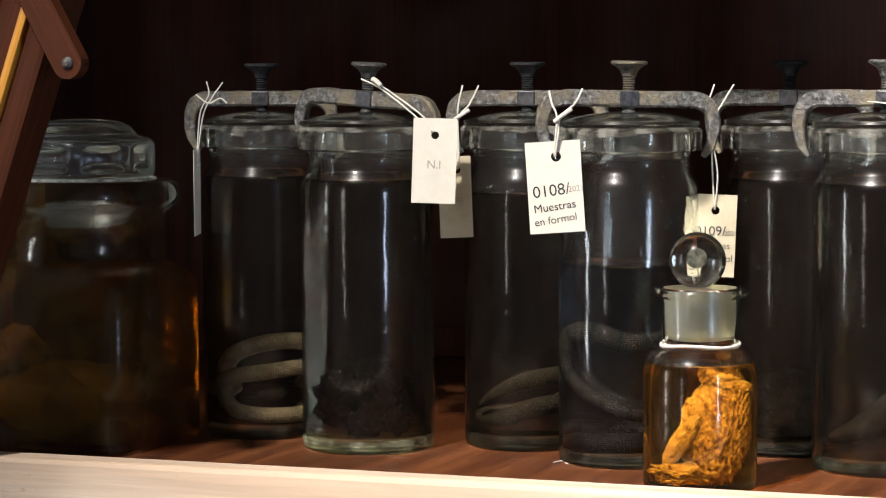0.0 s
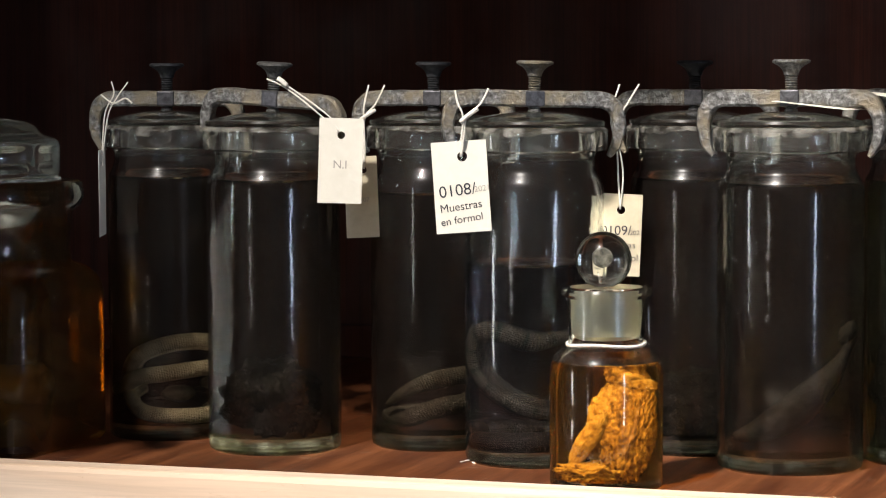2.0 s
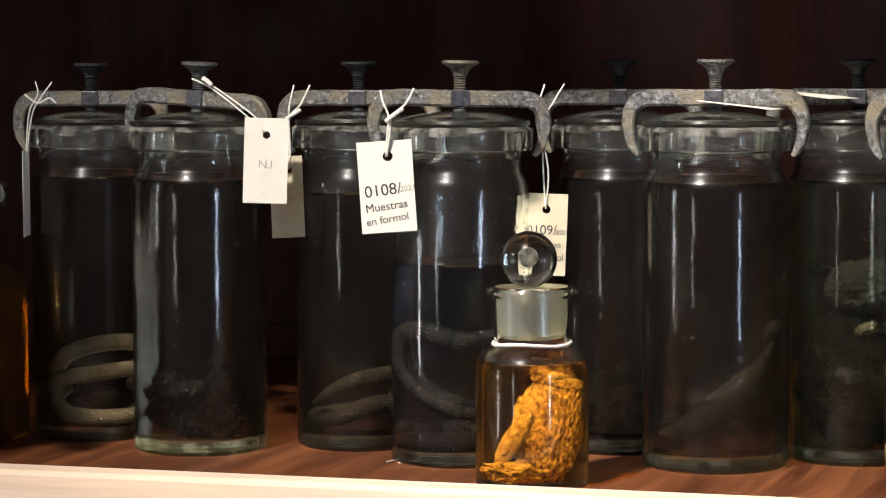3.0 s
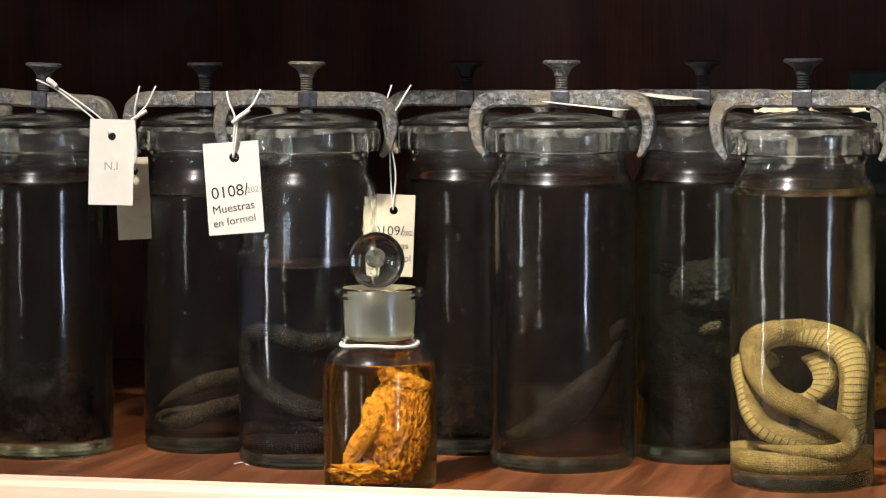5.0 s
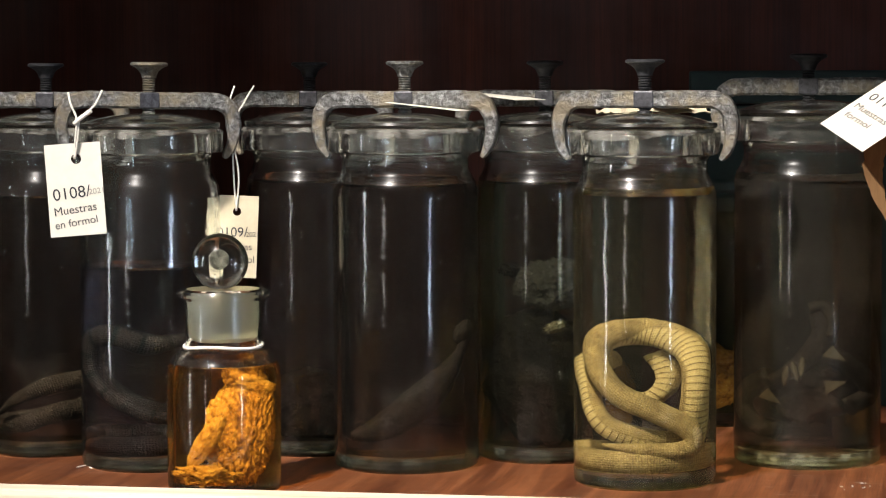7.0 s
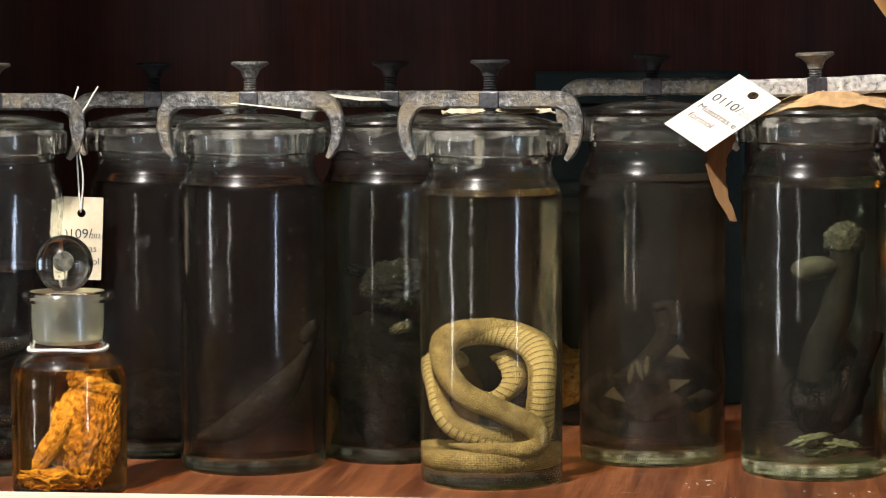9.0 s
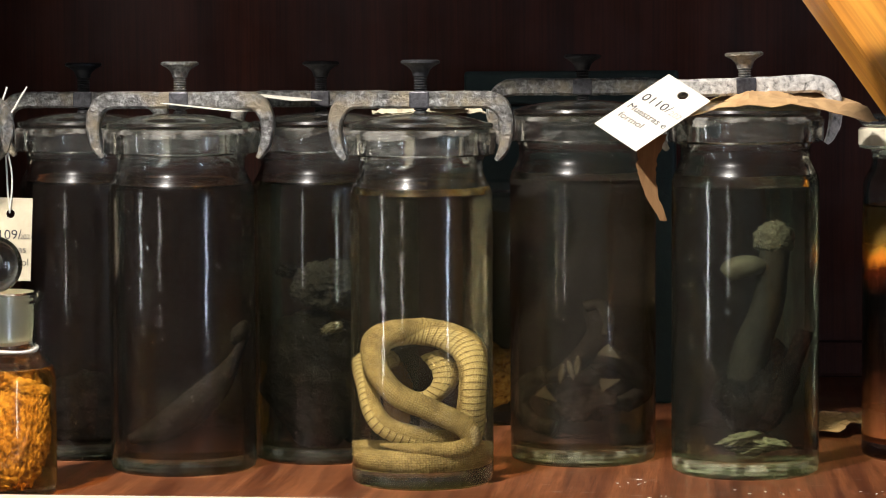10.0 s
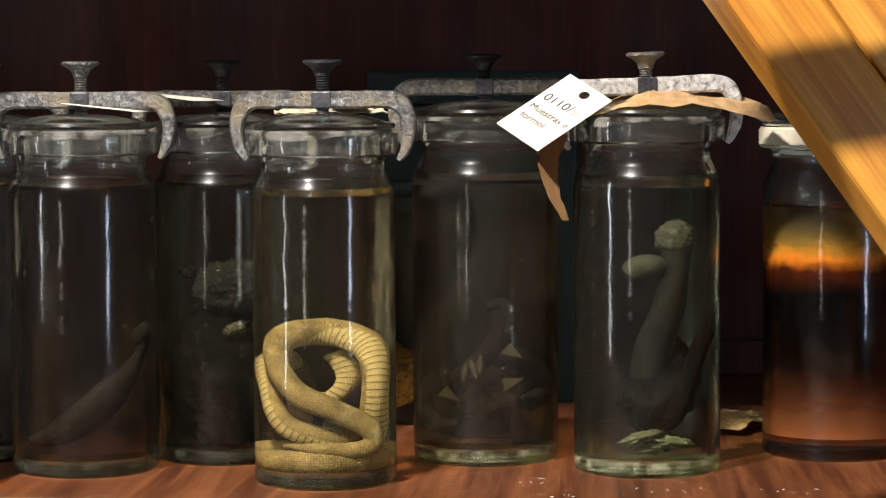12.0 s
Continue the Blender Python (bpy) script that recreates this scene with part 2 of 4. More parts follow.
def text_mesh(words, size, mat, parent, m, name="writing", bold=0.0):
    """Flat writing out of the built-in font, as a thin mesh."""
    cu = bpy.data.curves.new(name, "FONT")
    cu.body, cu.size, cu.extrude, cu.offset = words, size, 0.00005, bold
    tmp = bpy.data.objects.new(name, cu)
    scene.collection.objects.link(tmp)
    bpy.context.view_layer.update()
    me = bpy.data.meshes.new_from_object(tmp.evaluated_get(bpy.context.evaluated_depsgraph_get()))
    bpy.data.objects.remove(tmp)
    me.materials.clear()
    me.materials.append(mat)
    ob = new(name, me)
    ob.parent = parent
    ob.matrix_basis = m
    return ob


# ---- the room ----
def slab(name, lo, hi, mat):
    c = [(a + b) / 2 for a, b in zip(lo, hi)]
    ob = part(name, box(hi[0] - lo[0], hi[1] - lo[1], hi[2] - lo[2]), mat)
    ob.location = c
    return tagged(ob, kind="structure")


slab("floor", (-3.2, -3.2, -0.1), (3.2, 3.2, 0.0), FLOORING)
slab("ceiling", (-3.2, -3.2, 3.1), (3.2, 3.2, 3.2), PLASTER)
slab("wall_north", (-3.2, 3.0, 0.0), (3.2, 3.2, 3.1), PLASTER)


def holed_wall(name, axis, place, thick, lo, hi, gap, z0, z1):
    """A wall along one axis with one window opening through it, in one mesh."""
    bm = bmesh.new()
    for a, b, c, d in ((lo, gap[0], 0, 3.1), (gap[1], hi, 0, 3.1), (gap[0], gap[1], 0, z0), (gap[0], gap[1], z1, 3.1)):
        mid, size = ((a + b) / 2, place + thick / 2, (c + d) / 2), (b - a, abs(thick), d - c)
        if axis == "y":
            mid, size = (mid[1], mid[0], mid[2]), (size[1], size[0], size[2])
        bmesh.ops.create_cube(bm, size=1, matrix=Matrix.Translation(mid) @ Matrix.Diagonal((*size, 1)))
    return tagged(part(name, finish(bm, False), PLASTER), kind="structure")


holed_wall("wall_east", "y", 3.0, 0.2, -3.0, 3.0, (-1.25, -0.65), 0.42, 2.38)
holed_wall("wall_west", "y", -3.2, 0.2, -3.0, 3.0, (0.02, 0.48), 0.42, 2.38)
holed_wall("wall_south", "x", -3.2, 0.2, -3.2, 3.2, (-2.78, -2.32), 0.42, 2.38)

# ---- the cabinet ----
cabinet = empty("display_cabinet", pose(-0.35, 2.0, 0), "dark mahogany display cabinet with an open front and a pale lip", "cabinet")
CX = -0.35
LIP_Y = 1.777


def cab(name, lo, hi, mat, bevel=0.002, label=""):
    c = [(a + b) / 2 for a, b in zip(lo, hi)]
    return part(name, box(hi[0] - lo[0], hi[1] - lo[1], hi[2] - lo[2], bevel), mat, cabinet, label, pose(c[0] - CX, c[1] - 2.0, c[2]))


cab("shelf", (-1.55, LIP_Y + 0.001, SHELF - 0.03), (0.95, 2.66, SHELF), SHELF_WOOD, 0.001, "reddish mahogany shelf board with scratches")
cab("front_lip", (-1.55, LIP_Y - 0.030, SHELF - 0.10), (0.95, LIP_Y, SHELF + 0.014), LIP_WOOD, 0.004, "pale worn wooden lip")
cab("back_panel", (-1.55, 2.661, SHELF - 0.5), (0.95, 2.69, 2.3), PANEL_WOOD, 0.0)
cab("skirting", (-1.55, 2.640, SHELF), (0.95, 2.660, SHELF + 0.035), PANEL_WOOD, 0.004)
cab("side_panel", (-1.59, LIP_Y - 0.03, 0.0), (-1.552, 2.69, 2.3), PANEL_WOOD)
cab("side_panel", (0.952, LIP_Y - 0.03, 0.0), (0.99, 2.69, 2.3), PANEL_WOOD)
cab("top_panel", (-1.551, LIP_Y - 0.03, 1.757), (0.951, 2.66, 1.804), PANEL_WOOD)
cab("apron", (-1.551, LIP_Y - 0.028, 0.0), (0.951, LIP_Y - 0.002, SHELF - 0.101), PANEL_WOOD)

# ---- the clamp jars ----
def jar_profile(R, level):
    """Solid of glass and fluid in one refracting body, with an air space between the fluid and the mouth."""
    n = 0.875 * R
    shoulder = [(R, 0.006), (R, 0.209), (0.995 * R, 0.2135), (0.965 * R, 0.219), (0.915 * R, 0.2235), (n, 0.229), (0.872 * R, 0.2365), (0.90 * R, 0.2402)]
    collar = [(1.02 * R, 0.2412), (1.042 * R, 0.2420), (1.052 * R, 0.2440), (1.052 * R, 0.2545), (1.046 * R, 0.2565), (1.03 * R, 0.2575), (n - 0.006, 0.2575)]
    w = 0.0045
    inner = [(n - w - 0.001, 0.2555), (n - w, 0.236)]
    if level < 0.228:
        inner += [(0.90 * R - w, 0.2235), (0.955 * R - w, 0.217)]
    if level < 0.209:
        inner += [(R - w, 0.207), (R - w, level + 0.0015)]
    last = inner[-1][0]
    inner += [(last - 0.0015, level), (0.0, level)]
    return [(0.0, 0.0045), (0.62 * R, 0.0035), (0.82 * R, 0.0004), (0.93 * R, 0.0), (0.985 * R, 0.002)] + shoulder + collar + inner


def fluid_profile(R, level):
    w = 0.0042
    top = min(level, 0.208) - 0.0006
    line = [(0.0, 0.0125), (R - w - 0.006, 0.0125), (R - w, 0.0175), (R - w, top)]
    if level > 0.212:
        line += [(0.955 * R - w, min(0.2165, level - 0.0006))]
    return line + [(0.0, line[-1][1])]


def clamp_mesh(R):
    """A forged flat strap bent over the lid; its legs taper into pointed hooks under the collar."""
    h = 1.225 * R
    half = [(0.5 * h, 0.2817, 0.0064), (0.74 * h, 0.2816, 0.0064), (0.87 * h, 0.2798, 0.0063), (0.955 * h, 0.2745, 0.0059), (0.995 * h, 0.2665, 0.0053),
            (1.0 * h, 0.2575, 0.0046), (0.975 * h, 0.2485, 0.0038), (0.925 * h, 0.2415, 0.0028), (0.885 * h, 0.2378, 0.0016)]
    line = [(-x, z, w) for x, z, w in reversed(half)] + [(-0.25 * h, 0.2816, 0.0063), (0, 0.2816, 0.0064), (0.25 * h, 0.2816, 0.0063)] + half
    path = smooth_path([(x, w, z) for x, z, w in line], 5)  # y carries the half thickness
    bm = bmesh.new()
    rings = []
    for i, p in enumerate(path):
        d = path[min(i + 1, len(path) - 1)] - path[max(i - 1, 0)]
        d = Vector((d.x, 0, d.z)).normalized()
        n = Vector((-d.z, 0, d.x))
        w, deep = p.y, 0.0030 + 0.32 * p.y
        c = Vector((p.x, 0, p.z))
        cut = 0.28 * w
        ring = []
        for u, v in ((w, deep - cut), (w - cut, deep), (-w + cut, deep), (-w, deep - cut), (-w, -deep + cut), (-w + cut, -deep), (w - cut, -deep), (w, -deep + cut)):
            q = c + n * u + Vector((0, v, 0))
            ring.append(bm.verts.new(q + noise.noise_vector(q * 130 + Vector((R * 900, 0, 0))) * 0.0007))
        rings.append(ring)
    for a, b in zip(rings, rings[1:]):
        for k in range(8):
            bm.faces.new((a[k], a[(k + 1) % 8], b[(k + 1) % 8], b[k]))
    bm.faces.new(rings[0])
    bm.faces.new(rings[-1])
    return creased(finish(bm))


def screw_mesh(drop):
    """A flared button head on a coarse thread."""
    prof = [(0, 0.3108), (0.0128, 0.3110), (0.0144, 0.3100), (0.0144, 0.3086), (0.0130, 0.3078), (0.0100, 0.3062), (0.0074, 0.3040), (0.0060, 0.3012), (0.0056, 0.2990)]
    z = 0.2984
    while z > 0.272:
        prof += [(0.0036, z), (0.0050, z - 0.0007), (0.0050, z - 0.0011)]
        z -= 0.0019
    prof += [(0.0054, 0.2705), (0.0054, 0.2700), (0, 0.2700)]
    return lathe([(r, z - drop * min(1, max(0, (z - 0.2705) / 0.004))) for r, z in prof], 28)


# Pale patches painted in for the light that thick bases catch.
BASE_GLASS = fluid("base glass with caught light", (0.86, 0.90, 0.82), 0.02, (0.62, 0.62, 0.42), 0.38)
CLEAR_BASE = fluid("clear base glass", (0.80, 0.85, 0.78), 0.006, (0.5, 0.52, 0.42), 0.06)
SMOKY = fluid("smoky formalin", (0.60, 0.56, 0.51), 0.005, (0.34, 0.28, 0.235), 0.012)
CLOUDY = fluid("cloudy brownish formalin", (0.62, 0.58, 0.51), 0.022, (0.36, 0.31, 0.255), 0.036)
BLUISH = fluid("greyish formalin", (0.56, 0.56, 0.58), 0.006, (0.26, 0.26, 0.28), 0.014)
GREENISH = fluid("greenish formalin", (0.64, 0.67, 0.61), 0.009, (0.3, 0.32, 0.27), 0.018)
OLIVE = fluid("clear olive formalin", (0.66, 0.65, 0.54), 0.003, (0.3, 0.3, 0.22), 0.007)
YELLOWED = fluid("yellowed formalin", (0.79, 0.748, 0.645), 0.010, (0.36, 0.32, 0.2))


GREASE_SKIN = fluid("whitish grease skin", (0.80, 0.79, 0.74), 0.02, (0.60, 0.58, 0.52), 0.34)


def seal_mesh(R, seed):
    """A ring of old grease under the lid that has run down over the collar in a ragged skirt."""
    bm = bmesh.new()
    rings = [[] for _ in range(5)]
    for k in range(96):
        a = 2 * math.pi * k / 96
        c, d = math.cos(a), math.sin(a)
        low = 0.2562 - 0.008 * max(0, 0.15 + noise.noise(Vector((c * 1.6, d * 1.6, seed * 3.3)))) - 0.0016 * noise.noise(Vector((c * 9, d * 9, seed)))
        for ring, (r, z) in zip(rings, ((0.80, 0.2576), (0.80, 0.2597), (1.018, 0.2597), (1.062, 0.2574), (1.060, low))):
            ring.append(bm.verts.new((r * R * c, r * R * d, z)))
    for p, q in zip(rings, rings[1:]):
        for k in range(96):
            bm.faces.new((p[k], p[(k + 1) % 96], q[(k + 1) % 96], q[k]))
    return finish(bm)


def clamp_jar(x, y, R, level, liquid, turn, label, iron, screw, bottom, tall=1.0, lean=0.0, drop=0.0, name="specimen_jar"):
    jar = empty(name, pose(x, y, SHELF + 0.0006) @ Matrix.Diagonal((1, 1, tall, 1)), label, "jar", "clamp jars on the shelf")
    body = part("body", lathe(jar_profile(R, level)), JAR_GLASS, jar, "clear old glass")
    body.visible_shadow = False
    part("fluid", lathe(fluid_profile(R, level), 48), liquid, jar, "preserving fluid")
    part("base", lathe([(0, 0.0062), (0.6 * R, 0.0055), (0.80 * R, 0.0030), (R - 0.004, 0.0035), (R - 0.0025, 0.0065), (R - 0.0035, 0.0112), (0, 0.0118)], 48), bottom, jar, "thick greenish glass base")
    part("lid", lathe([(0, 0.2598), (0.93 * R, 0.2598), (1.0 * R, 0.2605), (1.012 * R, 0.2625), (1.0 * R, 0.2645), (0.92 * R, 0.2652), (0.88 * R, 0.2656),
                       (0.80 * R, 0.2672), (0.55 * R, 0.2700), (0.25 * R, 0.2716), (0, 0.2718)]), LID_GLASS, jar, "thick domed glass lid")
    part("seal", seal_mesh(R, x * 40), GREASE_SKIN, jar, "ragged pale sealing grease")
    clamp = part("clamp", clamp_mesh(R), iron, jar, "pitted grey iron clamp with hooked legs", pose(0, 0, 0.272, 0, lean, turn) @ pose(0, 0, -0.272))
    part("nut", box(0.0150, 0.0124, 0.0124, 0.0012, (0, 0, 0.2817)), BLUED_STEEL, clamp, "square steel boss")
    part("screw", screw_mesh(drop), screw, clamp, "threaded screw with a flared head")
    return jar


S = 0.30 / 0.29
JARS = {}
for key, x, y, near, R, level, liquid, turn, tall, iron, screw, bottom, label in (
        ("B", -0.908, 1.972, 0.994, 0.0494, 0.2155, SMOKY, 8, 1.0, IRON, SHADED_IRON, CLEAR_BASE, "clamp-lidded glass jar with pale coils in it, tagged"),
        ("C", -0.794, 1.920, 0.995, 0.0522, 0.2155, SMOKY, -14, 1.0, IRON, DARK_IRON, BASE_GLASS, "clamp-lidded glass jar with a black furry specimen"),
        ("D", -0.684, 1.986, 0.991, 0.0505, 0.2050, SMOKY, 4, 1.0, IRON, SHADED_IRON, CLEAR_BASE, "clamp-lidded glass jar with a grey coiled specimen"),
        ("E", -0.583, 1.926, 0.990, 0.0531, 0.1540, BLUISH, 24, 1.0, IRON, IRON, CLEAR_BASE, "clamp-lidded glass jar with dark banded coils, two thirds full"),
        ("G", -0.480, 2.016, 0.993, 0.0507, 0.2155, SMOKY, 0, 1.0, IRON, SHADED_IRON, CLEAR_BASE, "clamp-lidded glass jar with dark fluid, tagged"),
        ("H", -0.390, 1.944, 0.993, 0.0544, 0.2155, SMOKY, -4, 1.0, IRON, IRON, CLEAR_BASE, "clamp-lidded glass jar with a dark tapering specimen"),
        ("I", -0.294, 2.009, 0.993, 0.0531, 0.2155, OLIVE, 0, 1.0, IRON, SHADED_IRON, CLEAR_BASE, "clamp-lidded glass jar with a ragged black specimen"),
        ("J", -0.206, 1.902, 0.986, 0.0515, 0.2120, YELLOWED, -6, 1.0, IRON, SHADED_IRON, CLEAR_BASE, "clamp-lidded glass jar with thick pale yellow coils"),
        ("K", -0.095, 2.015, 0.991, 0.0554, 0.2120, CLOUDY, 2, 1.03, IRON, SHADED_IRON, BASE_GLASS, "taller clamp-lidded glass jar with a dark jointed specimen"),
        ("L", 0.027, 1.960, 0.990, 0.0542, 0.2090, GREENISH, 10, 1.03, WHITE_IRON, IRON, BASE_GLASS, "clamp-lidded glass jar of greenish fluid under torn brown paper")):
    k = S * near
    JARS[key] = clamp_jar(x * k, y * k, R * k, level, liquid, turn, label, iron, screw, bottom, tall, {"C": 3.5, "E": 1.2, "L": -2.0}.get(key, 0.0), {"K": 0.005, "L": 0.0045}.get(key, 0.0))


# ---- the inclined braces at both ends ----
def plank(name, a, b, width, thick, mat, label, category="brace", twist=0.0):
    """A board from a to b; width in the plane of the front, thickness front to back."""
    a, b = Vector(a), Vector(b)
    d = (b - a)
    rz = d.normalized()
    fy = Vector((math.sin(radians(twist)), math.cos(radians(twist)), 0))
    rx = fy.cross(rz).normalized()
    fy = rz.cross(rx).normalized()
    m = Matrix((rx, fy, rz)).transposed().to_4x4()
    m.translation = (a + b) / 2
    thing = empty(name, m, label, category)
    board = part("board", box(width, thick, d.length, 0.004), mat, thing)
    return thing, board, d.length


# right: leans out to the right going down; two boards side by side with an open joint
dn = Vector((0.580, 0, -0.814))
ac = Vector((0.814, 0, 0.580))
head = Vector((0.1225, 1.690, 1.500)) + ac * 0.0057
foot = head + dn * 1.80
right, board, L = plank("brace", head - dn * 0.32, foot, 0.0545, 0.040, BRACE_WOOD, "inclined brace of varnished orange-brown boards with a dark joint", twist=-20)
part("board", box(0.10, 0.034, L, 0.003), BRACE_WOOD, right, "", pose(-0.0800, 0.003, 0))
# Unseen rail, added to cast the shadow band across the right brace.
part("cross_rail", box(0.56, 0.03, 0.036, 0.004), BRACE_WOOD, right).matrix_basis = right.matrix_basis.inverted() @ pose(0.20, 1.613, 1.609, 0, 0, 20)

# left: leans out to the left going down, with a narrow bead and a folding stay
dl = Vector((-0.334, 0, -0.9426))
al = Vector((-0.9426, 0, 0.334))
p0 = Vector((-0.9398, 1.70, 1.4965)) + al * 0.021
# Light on bead and outer board, shade on the rest, put into the woods.
left, board, L = plank("brace", p0 - dl * 0.125, p0 + dl * 1.57, 0.020, 0.035, SHADED_WOOD, "inclined mahogany brace, dark for shade, with an orange bead", twist=4)
part("bead", box(0.0075, 0.018, L, 0.003), BRACE_WOOD, left, "bead, orange for the light on it", pose(0.0148, -0.012, 0))
part("board", box(0.022, 0.030, L, 0.003), SHADED_WOOD, left, "", pose(0.0305, 0.002, 0))
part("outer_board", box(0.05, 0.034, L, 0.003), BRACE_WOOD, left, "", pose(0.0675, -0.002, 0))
stay = empty("folding_stay", pose(-0.9186, 1.672, 1.5107, 0, -29.5, 0), "dark wooden folding stay with a rounded end and bolt", "stay")
bm = bmesh.new()
arc = [(0.0115 * math.cos(radians(a)), 0.0115 * math.sin(radians(a))) for a in range(-180, 1, 15)]
outline = arc + [(0.0115, 0.34), (-0.0115, 0.34)]
for sy in (-0.006, 0.006):
    bm.faces.new([bm.verts.new((x, sy, z)) for x, z in outline])
bm.verts.ensure_lookup_table()
n = len(outline)
for k in range(n):
    bm.faces.new((bm.verts[k], bm.verts[(k + 1) % n], bm.verts[n + (k + 1) % n], bm.verts[n + k]))
part("bar", finish(bm, False), SHADED_WOOD, stay)
part("bolt", lathe([(0, 0.004), (0.0022, 0.0036), (0.0040, 0.002), (0.0044, 0), (0.0044, -0.016), (0, -0.016)], 20), DARK_IRON, stay, "domed iron bolt", pose(0.001, -0.006, -0.0005, 90))


# ---- the square stoppered jar ----
def rounded_square(half, corner, z, steps=6):
    ring = []
    for q in range(4):
        cx, cy = [(1, 1), (-1, 1), (-1, -1), (1, -1)][q]
        for k in range(steps + 1):
            a = radians(90 * q + 90 * k / steps)
            ring.append((cx * (half - corner) + corner * math.cos(a), cy * (half - corner) + corner * math.sin(a), z))
    return ring


def loft(rings, cap=True):
    bm = bmesh.new()
    made = [[bm.verts.new(v) for v in ring] for ring in rings]
    for a, b in zip(made, made[1:]):
        n = len(a)
        for k in range(n):
            bm.faces.new((a[k], a[(k + 1) % n], b[(k + 1) % n], b[k]))
    if cap:
        bm.faces.new(made[0])
        bm.faces.new(made[-1])
    return finish(bm)


AMBER = fluid("amber spirit", (0.54, 0.35, 0.12), 0.05, (0.26, 0.15, 0.035), 0.14)
square = empty("stoppered_jar", pose(-1.049, 1.926, SHELF + 0.0006), "square shouldered glass jar of murky amber fluid with a faceted stopper", "jar")
hs = 0.0755
rings = [rounded_square(hs - 0.004, 0.016, 0.0), rounded_square(hs, 0.020, 0.005), rounded_square(hs, 0.020, 0.125), rounded_square(hs - 0.003, 0.024, 0.138),
         rounded_square(hs - 0.008, 0.035, 0.146), rounded_square(0.069, 0.0685, 0.150), rounded_square(0.067, 0.0665, 0.160), rounded_square(0.069, 0.0685, 0.190),
         rounded_square(0.077, 0.0765, 0.196), rounded_square(0.0795, 0.079, 0.203), rounded_square(0.078, 0.0775, 0.214), rounded_square(0.074, 0.0735, 0.2165),
         rounded_square(0.057, 0.0565, 0.2160), rounded_square(0.058, 0.0575, 0.152)]
part("body", loft(rings), SQUARE_GLASS, square, "thick old glass").visible_shadow = False
part("fluid", loft([rounded_square(hs - 0.006, 0.018, 0.010), rounded_square(hs - 0.005, 0.018, 0.016), rounded_square(hs - 0.005, 0.018, 0.122),
                    rounded_square(hs - 0.011, 0.030, 0.140), rounded_square(0.062, 0.0615, 0.1475)]), AMBER, square, "murky amber fluid")


def fluted(r, z, depth):
    """A round outline with eight flat facets of the given depth cut into it."""
    ring = []
    for k in range(96):
        a = 2 * math.pi * k / 96
        d = (a + math.pi / 8) % (math.pi / 4) - math.pi / 8
        inset = depth if abs(d) < 0.22 else depth * max(0, (0.30 - abs(d)) / 0.08)
        ring.append(((r - inset) * math.cos(a), (r - inset) * math.sin(a), z))
    return ring


stopper = part("stopper", loft([fluted(0.0560, 0.2185, 0), fluted(0.0590, 0.2205, 0), fluted(0.0600, 0.2240, 0), fluted(0.0600, 0.2262, 0.0030), fluted(0.0600, 0.2425, 0.0030), fluted(0.0598, 0.2448, 0),
                                fluted(0.0585, 0.2480, 0), fluted(0.0550, 0.2505, 0), fluted(0.046, 0.2530, 0), fluted(0.043, 0.2560, 0), fluted(0.040, 0.2600, 0), fluted(0.032, 0.2640, 0), fluted(0.016, 0.2660, 0), fluted(0.004, 0.2664, 0)]),
               LID_GLASS, square, "heavy round glass stopper with square facets")
stopper.visible_shadow = False
plug = part("stopper_plug", lathe([(0, 0.2184), (0.0545, 0.2184), (0.0535, 0.185), (0.050, 0.178), (0, 0.178)], 48), LID_GLASS, stopper, "ground glass plug")
plug.visible_shadow = False
part("seal", lathe([(0.050, 0.2166), (0.0605, 0.2166), (0.0605, 0.2182), (0.050, 0.2182), (0.050, 0.2166)], 48), GREASE, square, "ragged pale sealing ring")

# ---- the small round bottle with amber fluid ----
ORANGE = fluid("orange spirit", (0.92, 0.75, 0.42), 0.012, (0.40, 0.18, 0.04))
bottle = empty("stoppered_bottle", pose(-0.5072, 1.855, SHELF + 0.0006), "small round bottle of orange fluid with a ball stopper", "bottle")
part("body", lathe([(0, 0.004), (0.030, 0.003), (0.038, 0), (0.0405, 0.002), (0.0413, 0.006), (0.0413, 0.084), (0.0405, 0.0905), (0.0375, 0.0970), (0.0330, 0.1015), (0.0290, 0.1040),
                    (0.0272, 0.1075), (0.0276, 0.130), (0.0290, 0.1385), (0.0335, 0.1415), (0.0340, 0.1435), (0.0330, 0.1455), (0.0270, 0.1465), (0.0266, 0.1445), (0.0258, 0.108), (0.0262, 0.1035),
                    (0.0320, 0.0985), (0.0362, 0.0925), (0.0362, 0.0918), (0, 0.0915)], 72), GLASS, bottle, "clear old glass").visible_shadow = False
part("fluid", lathe([(0, 0.008), (0.0345, 0.008), (0.0378, 0.012), (0.0378, 0.084), (0.0365, 0.0905), (0, 0.0910)], 56), ORANGE, bottle, "clear orange fluid")
neck = part("stopper_plug", lathe([(0, 0.1468), (0.0264, 0.1466), (0.0260, 0.143), (0.0253, 0.112), (0.022, 0.1085), (0, 0.1085)], 48), FROSTED, bottle, "ground glass plug")
bm = bmesh.new()
bmesh.ops.create_uvsphere(bm, u_segments=48, v_segments=28, radius=0.0207, matrix=pose(-0.002, 0, 0.1660) @ Matrix.Diagonal((1, 0.86, 1, 1)))
part("stopper_ball", finish(bm), glass("stopper glass", (0.96, 0.97, 0.95), 1.5, 0.0, 0.05), neck, "clear glass ball")
